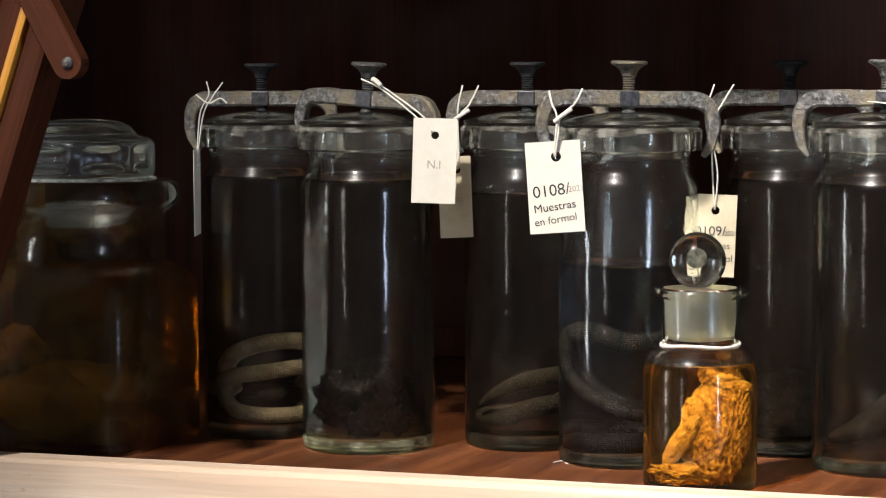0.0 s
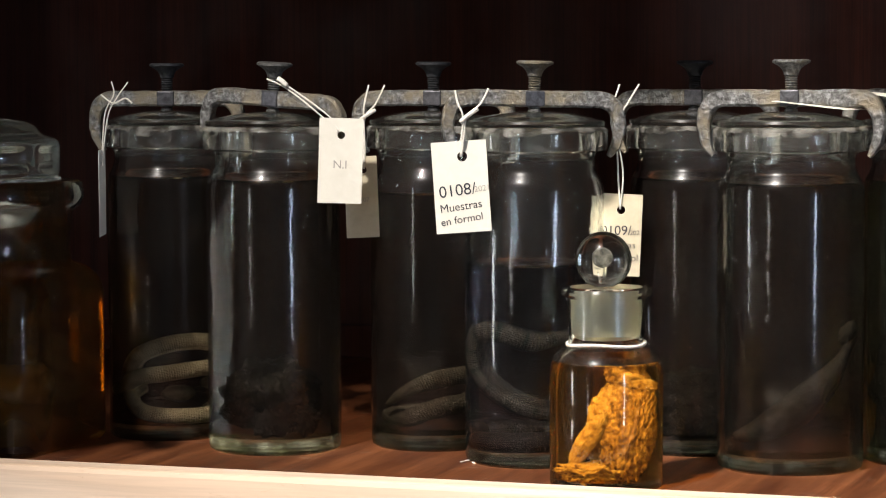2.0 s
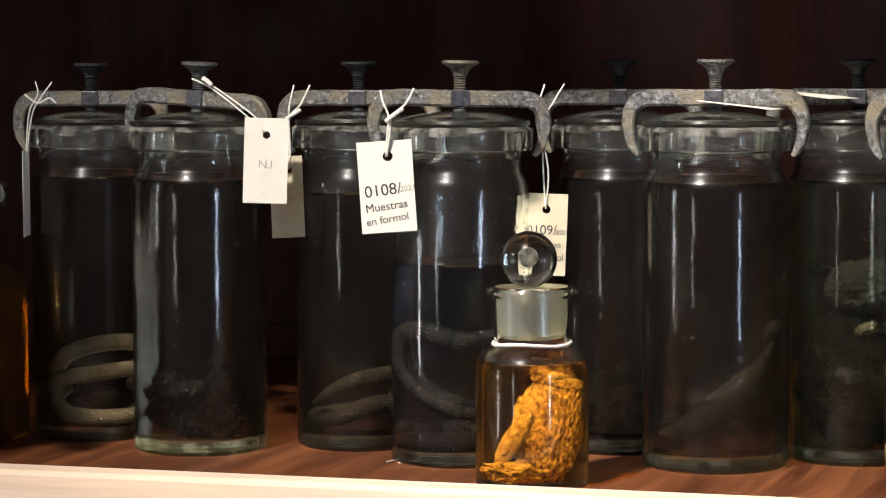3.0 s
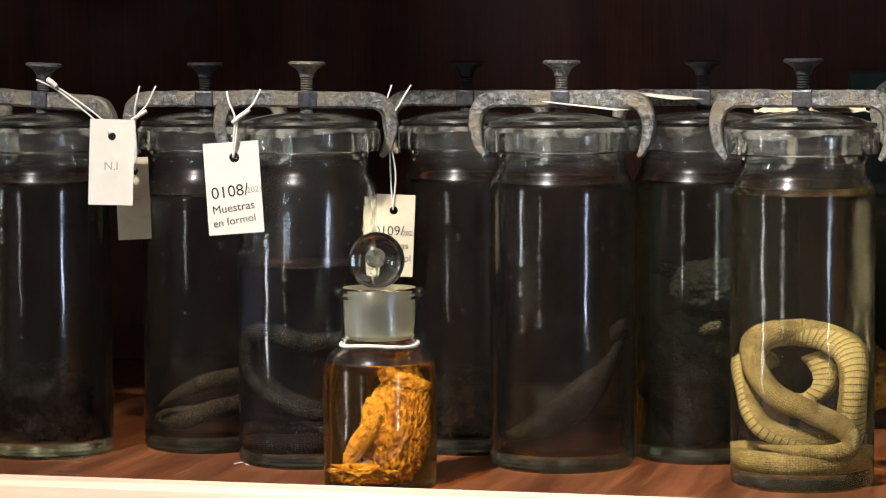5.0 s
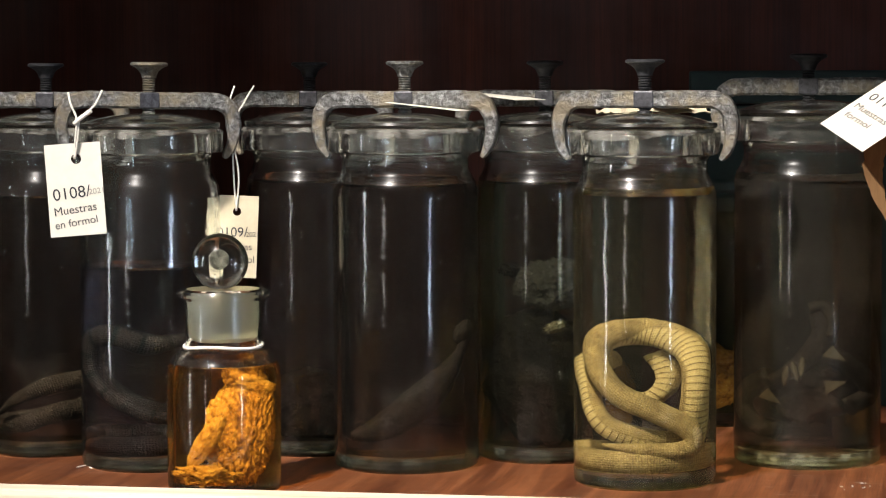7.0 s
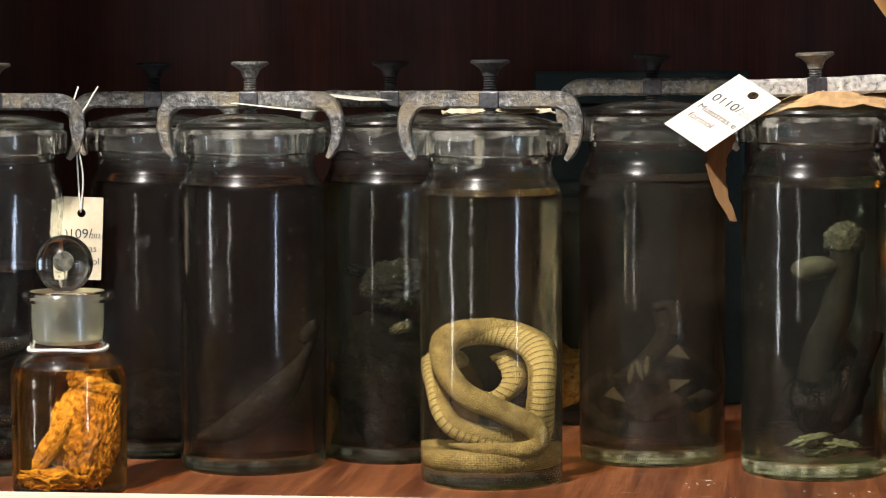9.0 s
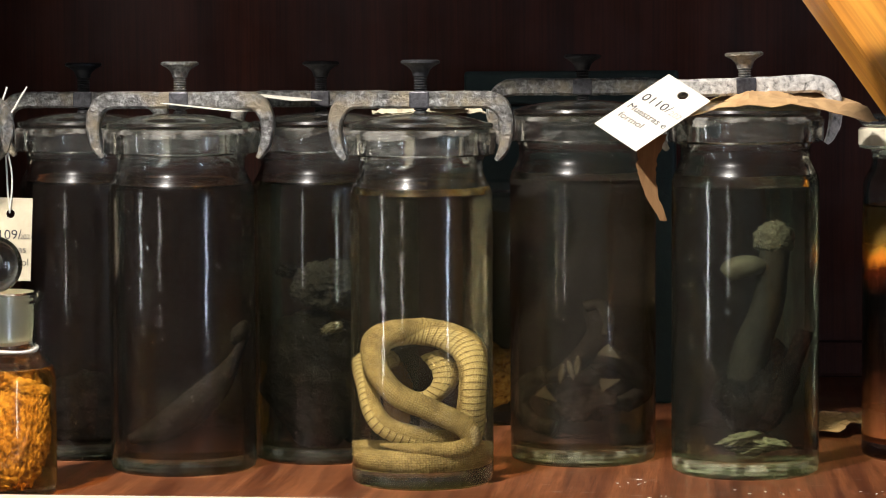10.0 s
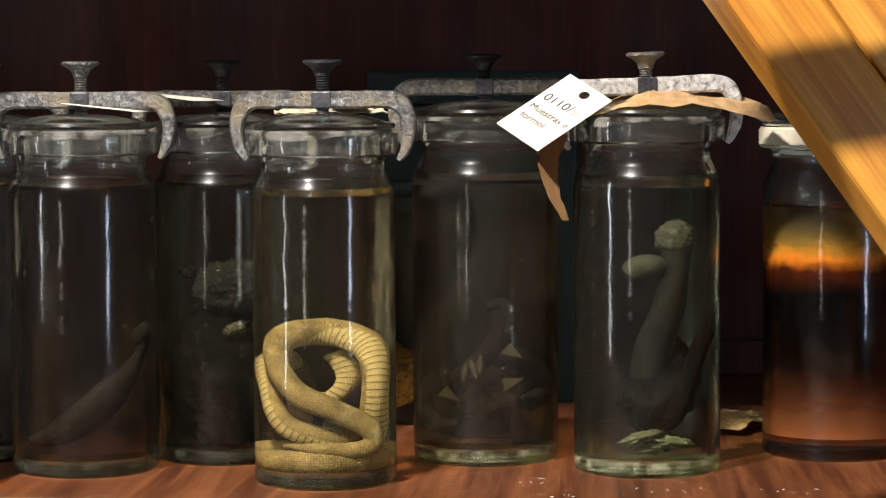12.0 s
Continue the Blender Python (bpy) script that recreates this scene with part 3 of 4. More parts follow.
part("ground_mark", lathe([(0, 0), (0.0036, 0), (0.0040, 0.0004), (0.0036, 0.0008), (0, 0.0008)], 32), speckled("ground glass mark", [(0.35, (0.10, 0.095, 0.07)), (0.65, (0.34, 0.32, 0.25))], 320, 0.9), neck, "rough grey ground spot on the ball", pose(-0.0058, 0.0148, 0.1660, 90, 0, 15))
ring = [Vector((0.0283 * math.cos(a), 0.0283 * math.sin(a), 0.1055 + 0.0008 * math.sin(3 * a))) for a in np.linspace(0, 2 * math.pi, 60)]
part("string", tube(ring, 0.0012, 8), TWINE, bottle, "white string tied round the neck")

# ---- the jar with layered brown fluid ----
BODY_R = 0.0572
brown = empty("specimen_jar", pose(0.177, 2.096, SHELF + 0.0006), "flat-lidded glass jar of layered brown and orange fluid", "jar", "clamp jars on the shelf")
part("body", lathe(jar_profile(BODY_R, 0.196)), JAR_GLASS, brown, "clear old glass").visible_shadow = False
part("lid", lathe([(0, 0.2582), (0.98 * BODY_R, 0.2582), (1.04 * BODY_R, 0.2600), (1.05 * BODY_R, 0.2655), (1.02 * BODY_R, 0.2680), (0.6 * BODY_R, 0.2690), (0, 0.2692)]), LID_GLASS, brown, "flat glass lid").visible_shadow = False
part("seal", lathe([(0.90 * BODY_R, 0.2440), (1.056 * BODY_R, 0.2440), (1.058 * BODY_R, 0.2555), (0.90 * BODY_R, 0.2560), (0.90 * BODY_R, 0.2440)]), speckled("cream seal", [(0.3, (0.42, 0.38, 0.28)), (0.7, (0.62, 0.57, 0.44))], 60, 0.7), brown, "cream coloured sealing band")


def layered():
    """Fluid that has settled: reddish sediment, dark brown, and a rusty band fading to yellow."""
    m, nt, p = material("layered brown fluid")
    tc = nt.nodes.new("ShaderNodeTexCoord")
    sep = nt.nodes.new("ShaderNodeSeparateXYZ")
    nt.links.new(tc.outputs["Object"], sep.inputs[0])
    wob = noise_tex(nt, coords(nt, (1, 1, 1)), 50, 6, 0.65)
    add = nt.nodes.new("ShaderNodeMath")
    add.operation = "MULTIPLY_ADD"
    nt.links.new(wob, add.inputs[0])
    add.inputs[1].default_value = 0.020
    nt.links.new(sep.outputs[2], add.inputs[2])
    mr = nt.nodes.new("ShaderNodeMapRange")
    mr.inputs[1].default_value, mr.inputs[2].default_value = 0.010, 0.210
    nt.links.new(add.outputs[0], mr.inputs[0])
    h = mr.outputs[0]
    murk = ramp(nt, h, [(0.08, (0.24, 0.075, 0.024)), (0.28, (0.10, 0.026, 0.009)), (0.60, (0.02, 0.006, 0.003)), (0.735, (0.12, 0.018, 0.003)), (0.785, (0.55, 0.16, 0.012)), (0.82, (0.42, 0.20, 0.025)), (0.88, (0.26, 0.17, 0.045)), (0.97, (0.16, 0.14, 0.09))])
    tint = ramp(nt, h, [(0.05, (0.30, 0.13, 0.06)), (0.30, (0.12, 0.045, 0.02)), (0.64, (0.09, 0.03, 0.014)), (0.765, (0.40, 0.12, 0.02)), (0.84, (0.76, 0.52, 0.18)), (0.95, (0.86, 0.80, 0.62))])
    thick = ramp(nt, h, [(0.06, (0.60,) * 3), (0.20, (0.32,) * 3), (0.36, (0.04,) * 3), (0.64, (0.0,) * 3), (0.735, (0.28,) * 3), (0.785, (0.72,) * 3), (0.83, (0.36,) * 3), (0.97, (0.02,) * 3)])
    t = nt.nodes.new("ShaderNodeBsdfTransparent")
    nt.links.new(tint, t.inputs[0])
    d = nt.nodes.new("ShaderNodeBsdfDiffuse")
    nt.links.new(murk, d.inputs[0])
    mix = nt.nodes.new("ShaderNodeMixShader")
    nt.links.new(thick, mix.inputs[0])
    nt.links.new(t.outputs[0], mix.inputs[1])
    nt.links.new(d.outputs[0], mix.inputs[2])
    nt.links.new(mix.outputs[0], nt.nodes["Material Output"].inputs[0])
    return m


part("fluid", lathe(fluid_profile(BODY_R, 0.196), 64), layered(), brown, "dark brown fluid under a rusty orange band")


# ---- specimens, standing in the jars as plain shapes ----
def coil_skin(name, back, belly, band, bands, scales, belly_at=0.5, belly_width=0.22):
    """Scaly skin along a tube: u runs along it, v round it."""
    m, nt, p = material(name)
    uv = coords(nt, (1, 1, 1), which="UV")
    sep = nt.nodes.new("ShaderNodeSeparateXYZ")
    nt.links.new(uv, sep.inputs[0])
    vor = node(nt, "ShaderNodeTexVoronoi", Scale=1.0)
    vor.feature = "F1"
    vor.inputs["Randomness"].default_value = 0.35
    nt.links.new(coords(nt, (scales, 30, 1), (0, 0, 0), "UV"), vor.inputs["Vector"])
    mottled = noise_tex(nt, coords(nt), 70, 5)
    c = ramp(nt, mottled, [(0.36, tuple(0.60 * k for k in back)), (0.58, back)])
    edge = ramp(nt, vor.outputs["Distance"], [(0.30, (1, 1, 1)), (0.60, (0.36, 0.32, 0.26))])
    c = mixed(nt, c, edge, 0.62, "MULTIPLY")
    wave = node(nt, "ShaderNodeMath")
    wave.operation = "MULTIPLY"
    wave.inputs[1].default_value = bands
    nt.links.new(sep.outputs[0], wave.inputs[0])
    fr = nt.nodes.new("ShaderNodeMath")
    fr.operation = "FRACT"
    nt.links.new(wave.outputs[0], fr.inputs[0])
    stripes = ramp(nt, fr.outputs[0], [(0.0, tuple(0.8 * k for k in belly)), (0.45, belly), (0.80, belly), (0.92, band)])
    dist = nt.nodes.new("ShaderNodeMath")
    dist.operation = "SUBTRACT"
    dist.inputs[1].default_value = belly_at
    nt.links.new(sep.outputs[1], dist.inputs[0])
    ab = nt.nodes.new("ShaderNodeMath")
    ab.operation = "ABSOLUTE"
    nt.links.new(dist.outputs[0], ab.inputs[0])
    f = ramp(nt, ab.outputs[0], [(belly_width - 0.02, (1, 1, 1)), (belly_width + 0.02, (0, 0, 0))])
    c = mixed(nt, c, stripes, f)
    nt.links.new(c, p.inputs["Base Color"])
    p.inputs["Roughness"].default_value = 0.55
    bump(nt, p, edge, 0.6, 0.0012)
    return m


def rope(points, radius, steps=8, sides=20, turn=0.0):
    """A fat tapering tube with u and v along and round it."""
    path = smooth_path(points, steps)
    bm = bmesh.new()
    n = len(path)
    rings, lengths, last = [], [0.0], None
    for i, p in enumerate(path):
        d = (path[min(i + 1, n - 1)] - path[max(i - 1, 0)]).normalized()
        if last is None:
            last = d.cross(Vector((0, 0, 1)))
            if last.length < 0.2:
                last = d.cross(Vector((0, 1, 0)))
        side = (last - d * last.dot(d)).normalized()
        last = side
        other = side.cross(d)
        r = radius(i / (n - 1)) if callable(radius) else radius
        twist = turn(i / (n - 1)) if callable(turn) else turn
        rings.append([bm.verts.new(p + (side * math.cos(2 * math.pi * k / sides + twist) + other * math.sin(2 * math.pi * k / sides + twist)) * r) for k in range(sides)])
        if i:
            lengths.append(lengths[-1] + (p - path[i - 1]).length)
    uv = bm.loops.layers.uv.new("UVMap")
    for i in range(n - 1):
        for k in range(sides):
            j = (k + 1) % sides
            f = bm.faces.new((rings[i][k], rings[i][j], rings[i + 1][j], rings[i + 1][k]))
            for loop, (a, b) in zip(f.loops, ((i, k), (i, k + 1), (i + 1, k + 1), (i + 1, k))):
                loop[uv].uv = (lengths[a] * 10, b / sides)
    bm.faces.new(rings[0])
    bm.faces.new(rings[-1])
    return finish(bm)


def wedge(w, h, d):
    """A thin three-cornered flake."""
    bm = bmesh.new()
    tri = ((-w, -h), (w, -0.7 * h), (-0.5 * w, h))
    front, back = [[bm.verts.new((x, y, z)) for x, z in tri] for y in (-d, d)]
    bm.faces.new(front)
    bm.faces.new(back)
    for k in range(3):
        bm.faces.new((front[k], front[(k + 1) % 3], back[(k + 1) % 3], back[k]))
    return finish(bm, False)


def inside(key, label, name="specimen"):
    """An empty in a jar, turned so that its -y looks out of the cabinet towards the room's middle."""
    j = JARS[key]
    x, y = j.location.x, j.location.y
    return empty(name, pose(x, y, SHELF + 0.0136, 0, 0, math.degrees(math.atan2(-x, y))), label, "specimen", "specimens in the jars")


def scaled(points, R):
    return [(x * R, y * R, z - 0.0136) for x, y, z in points]


def taper(r, head=0.75, tail=0.25):
    return lambda u: r * min(1, tail + (1 - tail) * u * 5, head + (1 - head) * (1 - u) * 9)


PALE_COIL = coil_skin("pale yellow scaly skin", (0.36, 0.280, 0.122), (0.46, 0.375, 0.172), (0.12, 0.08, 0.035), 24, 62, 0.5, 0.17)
GREY_COIL = coil_skin("pale grey scaly skin", (0.50, 0.44, 0.31), (0.66, 0.58, 0.41), (0.48, 0.42, 0.30), 14, 60, 0.5, 0.08)
DARK_COIL = coil_skin("dark banded skin", (0.016, 0.013, 0.011), (0.050, 0.042, 0.032), (0.012, 0.018, 0.014), 6, 55, 0.5, 0.16)
DUSK_COIL = coil_skin("dusky grey skin", (0.075, 0.065, 0.05), (0.10, 0.09, 0.07), (0.05, 0.043, 0.035), 10, 60, 0.5, 0.12)
BLACK_FUR = speckled("matted black fibre", [(0.3, (0.0018, 0.0016, 0.0014)), (0.7, (0.008, 0.007, 0.0055))], 130, 0.9, 0, 1.0, 0.003)
DARK_SKIN = speckled("dark leathery skin", [(0.3, (0.006, 0.005, 0.004)), (0.7, (0.026, 0.022, 0.018))], 160, 0.6, 0, 0.8, 0.002)
PALE_SKIN = speckled("bleached skin", [(0.3, (0.04, 0.036, 0.025)), (0.7, (0.115, 0.105, 0.07))], 120, 0.6, 0, 0.6, 0.0015)
MUTED_SKIN = speckled("dull olive skin", [(0.3, (0.010, 0.009, 0.007)), (0.7, (0.034, 0.030, 0.022))], 120, 0.7, 0, 0.6, 0.0015)
RUST = speckled("orange crumbly tissue", [(0.34, (0.13, 0.055, 0.012)), (0.47, (0.40, 0.22, 0.05)), (0.66, (0.54, 0.34, 0.10))], 230, 0.8, 0, 0.9, 0.002)
RUST_DARK = speckled("brown crumbly tissue", [(0.34, (0.07, 0.030, 0.007)), (0.50, (0.26, 0.13, 0.03)), (0.66, (0.46, 0.26, 0.06))], 210, 0.85, 0, 0.8, 0.002)
FLAKE = speckled("pale flakes", [(0.3, (0.10, 0.10, 0.055)), (0.7, (0.20, 0.19, 0.105))], 160, 0.7, 0, 0.5)

for m in (BLACK_FUR, DARK_SKIN, PALE_SKIN, MUTED_SKIN, RUST, RUST_DARK, FLAKE, DARK_COIL, DUSK_COIL, GREY_COIL, PALE_COIL):
    m.node_tree.nodes["Principled BSDF"].inputs["Specular IOR Level"].default_value = 0.06  # wet in fluid of nearly the same index

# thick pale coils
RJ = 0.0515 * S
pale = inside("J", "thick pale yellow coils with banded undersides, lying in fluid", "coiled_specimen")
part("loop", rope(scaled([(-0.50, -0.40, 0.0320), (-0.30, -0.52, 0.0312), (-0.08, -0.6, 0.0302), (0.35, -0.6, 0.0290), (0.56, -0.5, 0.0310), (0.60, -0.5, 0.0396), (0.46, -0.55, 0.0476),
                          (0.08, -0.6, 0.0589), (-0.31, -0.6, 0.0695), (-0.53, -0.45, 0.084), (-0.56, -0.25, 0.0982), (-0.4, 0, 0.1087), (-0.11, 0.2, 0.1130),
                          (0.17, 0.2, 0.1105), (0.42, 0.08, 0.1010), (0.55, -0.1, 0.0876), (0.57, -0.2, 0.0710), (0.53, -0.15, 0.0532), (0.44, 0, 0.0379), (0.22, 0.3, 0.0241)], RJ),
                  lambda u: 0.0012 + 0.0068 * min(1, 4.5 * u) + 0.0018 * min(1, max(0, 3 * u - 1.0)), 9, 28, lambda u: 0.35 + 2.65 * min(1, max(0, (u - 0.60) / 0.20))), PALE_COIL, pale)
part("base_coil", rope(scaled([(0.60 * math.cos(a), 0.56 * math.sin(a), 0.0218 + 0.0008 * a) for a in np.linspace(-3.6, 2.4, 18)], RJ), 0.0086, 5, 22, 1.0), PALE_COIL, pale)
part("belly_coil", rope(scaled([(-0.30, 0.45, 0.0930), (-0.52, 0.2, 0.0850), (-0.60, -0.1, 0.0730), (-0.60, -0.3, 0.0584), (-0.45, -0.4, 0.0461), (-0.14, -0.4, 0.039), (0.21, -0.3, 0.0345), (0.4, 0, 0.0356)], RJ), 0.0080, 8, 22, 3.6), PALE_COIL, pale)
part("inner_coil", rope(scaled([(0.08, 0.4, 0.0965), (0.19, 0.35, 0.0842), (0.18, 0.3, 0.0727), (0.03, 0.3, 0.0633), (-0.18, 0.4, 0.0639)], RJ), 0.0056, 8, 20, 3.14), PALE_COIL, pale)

# stacked grey coils
RB = 0.0494 * S
grey = inside("B", "pale grey coils stacked in the jar", "coiled_specimen")
part("upper_coil", rope(scaled([(-0.38, 0.1, 0.0500), (-0.50, -0.25, 0.0591), (-0.40, -0.5, 0.0718), (0.03, -0.5, 0.0803), (0.46, -0.3, 0.0808), (0.62, 0.1, 0.0718), (0.4, 0.5, 0.0560)], RB), 0.0070, 7, 18, 0.6), GREY_COIL, grey)
part("middle_coil", rope(scaled([(-0.5, 0.2, 0.0400), (-0.57, -0.2, 0.0431), (-0.48, -0.45, 0.0519), (-0.03, -0.56, 0.0562), (0.50, -0.40, 0.0591), (0.66, 0, 0.0536), (0.4, 0.45, 0.044)], RB), 0.0066, 7, 18, 0.6), GREY_COIL, grey)
part("lower_coil", rope(scaled([(-0.37, 0, 0.0426), (-0.54, -0.35, 0.0363), (-0.41, -0.54, 0.0247), (0.03, -0.56, 0.0205), (0.5, -0.45, 0.0205), (0.66, 0, 0.0210), (0.4, 0.4, 0.0225)], RB), 0.0066, 7, 18, 0.6), GREY_COIL, grey)
part("end", blob((0.011, 0.007, 0.007), 3, 0.15, 2.0, 3), DUSK_COIL, grey, "", pose(0.006, -0.018, 0.025))

RD = 0.0505 * S
dusk = inside("D", "dusky grey coils low in the jar", "coiled_specimen")
part("coils", rope(scaled([(-0.6, -0.2, 0.036), (-0.45, -0.4, 0.045), (-0.1, -0.45, 0.055), (0.3, -0.35, 0.060), (0.55, 0.0, 0.058), (0.4, 0.35, 0.040), (0.0, 0.45, 0.030), (-0.4, 0.2, 0.026),
                           (-0.3, -0.25, 0.026), (0.0, -0.4, 0.034), (0.35, -0.35, 0.038), (0.55, -0.1, 0.034)], RD), taper(0.0072), 6, 18), DUSK_COIL, dusk)

RE = 0.0531 * S
banded = inside("E", "dark coils with pale bands, one loop rising", "coiled_specimen")
part("rising_loop", rope(scaled([(0.5, 0.2, 0.105), (0.25, -0.2, 0.099), (-0.05, -0.35, 0.097), (-0.42, -0.3, 0.104), (-0.60, 0.0, 0.098), (-0.56, 0.1, 0.075), (-0.38, -0.1, 0.058), (-0.05, -0.3, 0.046), (0.25, -0.3, 0.045),
                                 (0.45, -0.1, 0.058), (0.42, 0.2, 0.072)], RE), taper(0.0082), 6, 18), DARK_COIL, banded)
part("base_coil", rope(scaled([(0.57 * math.cos(a), 0.57 * math.sin(a), 0.0225 + 0.0016 * a) for a in np.linspace(-4.4, 3.0, 20)], RE), taper(0.0080), 4, 18), DARK_COIL, banded)

# matted black mass
fur = inside("C", "matted black furry mass resting in the jar", "furry_specimen")
part("mass", blob((0.027, 0.024, 0.031), 5, 0.28, 2.2, 5), BLACK_FUR, fur, "", pose(0.000, 0, 0.030))
part("lump", blob((0.014, 0.014, 0.018), 8, 0.3, 3.0, 4), BLACK_FUR, fur, "", pose(-0.018, -0.012, 0.034))
part("lump", blob((0.010, 0.010, 0.012), 9, 0.5, 3.0, 4), BLACK_FUR, fur, "", pose(0.017, -0.012, 0.014))

sunk = inside("G", "black lump sunk in dark fluid", "dark_specimen")
part("mass", blob((0.027, 0.025, 0.026), 15, 0.35, 2.0, 4), BLACK_FUR, sunk, "", pose(0, 0, 0.026))

# tapering dark form
RH = 0.0544 * S
taperer = inside("H", "dark slender tapering form leaning against the glass", "dark_specimen")
part("stem", rope(scaled([(-0.60, -0.2, 0.026), (-0.3, -0.3, 0.033), (0.0, -0.3, 0.045), (0.3, -0.25, 0.064), (0.5, -0.15, 0.082), (0.64, 0.0, 0.103)], RH), lambda u: 0.0035 + 0.0085 * math.sin(math.pi * min(1, u * 1.15)), 8, 18), DARK_SKIN, taperer)
part("tip", blob((0.006, 0.005, 0.010), 4, 0.25, 2.5, 3), MUTED_SKIN, taperer, "", pose(0.60 * RH, -0.004, 0.092, 0, 30, 0))

# ragged black form
ragged = inside("I", "ragged black mass with a crinkled top", "dark_specimen")
part("mass", blob((0.033, 0.029, 0.054), 21, 0.16, 2.0, 5), BLACK_FUR, ragged, "", pose(0, 0, 0.052))
part("crown", blob((0.023, 0.020, 0.020), 22, 0.16, 2.2, 5, 0.05, 0.12), speckled("crinkled brown fibre", [(0.40, (0.006, 0.0055, 0.0045)), (0.62, (0.013, 0.011, 0.008))], 200, 0.8, 0, 1.0, 0.004), ragged, "", pose(0.004, -0.010, 0.124))
part("ear", blob((0.006, 0.005, 0.005), 24, 0.4, 2.5, 4), BLACK_FUR, ragged, "", pose(-0.021, -0.006, 0.135))
part("flap", blob((0.008, 0.004, 0.004), 23, 0.4, 3.0, 4), PALE_SKIN, ragged, "pale flap", pose(0.006, -0.028, 0.092, 0, -25, 0))

# jointed dark form
RK = 0.0554 * S
jointed = inside("K", "dark jointed form with pale plates", "dark_specimen")
part("trunk", rope(scaled([(0.10, -0.2, 0.120), (0.18, -0.25, 0.104), (0.08, -0.3, 0.090), (-0.15, -0.3, 0.075), (-0.40, -0.25, 0.066)], RK), lambda u: 0.0045 + 0.004 * math.sin(3 * u + 0.4), 7, 16), DARK_SKIN, jointed)
part("crest", rope(scaled([(0.02, -0.28, 0.122), (0.18, -0.3, 0.124), (0.27, -0.3, 0.112), (0.24, -0.35, 0.100)], RK), 0.0042, 7, 14), MUTED_SKIN, jointed)
part("limb", rope(scaled([(-0.40, -0.25, 0.070), (-0.58, -0.05, 0.060), (-0.64, 0.05, 0.045), (-0.52, -0.1, 0.032), (-0.3, -0.2, 0.028)], RK), 0.0070, 7, 16), DARK_SKIN, jointed)
part("limb", rope(scaled([(0.05, -0.25, 0.085), (0.30, -0.25, 0.084), (0.56, -0.05, 0.068), (0.60, 0.05, 0.055), (0.42, -0.15, 0.046)], RK), 0.0072, 7, 16), DARK_SKIN, jointed)
part("body_mass", blob((0.022, 0.018, 0.020), 31, 0.35, 2.2, 4), DARK_SKIN, jointed, "", pose(0.002, 0.004, 0.040))
for px, py, pz, a in ((-0.24, -0.48, 0.072, 10), (-0.14, -0.48, 0.075, -12), (-0.06, -0.46, 0.078, 8)):
    part("plate", blob((0.0026, 0.002, 0.008), 33, 0.25, 2.0, 2), PALE_SKIN, jointed, "pale plate", pose(px * RK, py * RK, pz - 0.014, 0, a, 0))
for px, pz, a in ((0.33, 0.089, 20), (0.30, 0.066, -30), (-0.42, 0.056, 20)):
    part("flake", wedge(0.0085, 0.0048, 0.0014), PALE_SKIN, jointed, "pale flake", pose(px * RK, -0.50 * RK, pz - 0.014, 0, a, 0))

# pale upright form
RL = 0.0542 * S
upright = inside("L", "bleached upright form with a blunt side lobe and dark strip", "pale_specimen")
part("stem", rope(scaled([(0.0, 0.0, 0.070), (0.08, -0.1, 0.100), (0.22, -0.2, 0.125), (0.28, -0.25, 0.150), (0.32, -0.25, 0.176)], RL), lambda u: 0.0105 - 0.0015 * u, 7, 18), MUTED_SKIN, upright)
part("knob", blob((0.0125, 0.0120, 0.0130), 41, 0.14, 1.8, 5, 0, 0.05), PALE_SKIN, upright, "", pose(0.31 * RL, -0.014, 0.164))
part("side_lobe", rope(scaled([(0.22, -0.3, 0.156), (0.08, -0.38, 0.158), (-0.10, -0.4, 0.156), (-0.20, -0.38, 0.151)], RL), lambda u: 0.0040 + 0.0045 * math.sin(2.6 * u), 6, 16), PALE_SKIN, upright)
part("strip", rope(scaled([(0.60, 0.0, 0.108), (0.48, -0.1, 0.084), (0.36, -0.15, 0.060), (0.26, -0.15, 0.042)], RL), 0.0060, 6, 14), BLACK_FUR, upright, "dark strip")
part("lower_mass", blob((0.020, 0.016, 0.034), 42, 0.18, 1.6, 5, 0, 0.03), BLACK_FUR, upright, "", pose(0.006, 0.006, 0.052, 0, 12, 0))
for px, py, pz, a in ((-0.05, -0.42, 0.030, 18), (0.30, -0.40, 0.026, -8), (0.10, -0.30, 0.022, 5)):
    part("flake", blob((0.0130, 0.007, 0.0042), 44, 0.5, 2.2, 4, 0.25), FLAKE, upright, "pale yellow flake", pose(px * RL, py * RL, pz - 0.0136, 0, -a, 0))

# crumbly orange slab in the small bottle
slab_thing = empty("crumbly_specimen", pose(-0.5072, 1.855, SHELF + 0.0086, 0, 0, 15.3), "crumbly orange slab with a dark pitted face, in fluid", "specimen", "specimens in the jars")
part("slab", blob((0.0175, 0.008, 0.038), 51, 0.12, 1.6, 6, 0.03, 0.09), RUST, slab_thing, "", pose(0.0075, 0.001, 0.040, 0, 10, 0))
part("pitted_face", blob((0.0160, 0.008, 0.033), 52, 0.10, 2.2, 6, 0.06, 0.16), RUST_DARK, slab_thing, "dark pitted face", pose(0.0135, -0.0065, 0.033, 0, 9, 0))
part("stub", blob((0.011, 0.006, 0.008), 58, 0.2, 2.0, 5, 0.03, 0.08), RUST_DARK, slab_thing, "", pose(0.010, 0.002, 0.074))
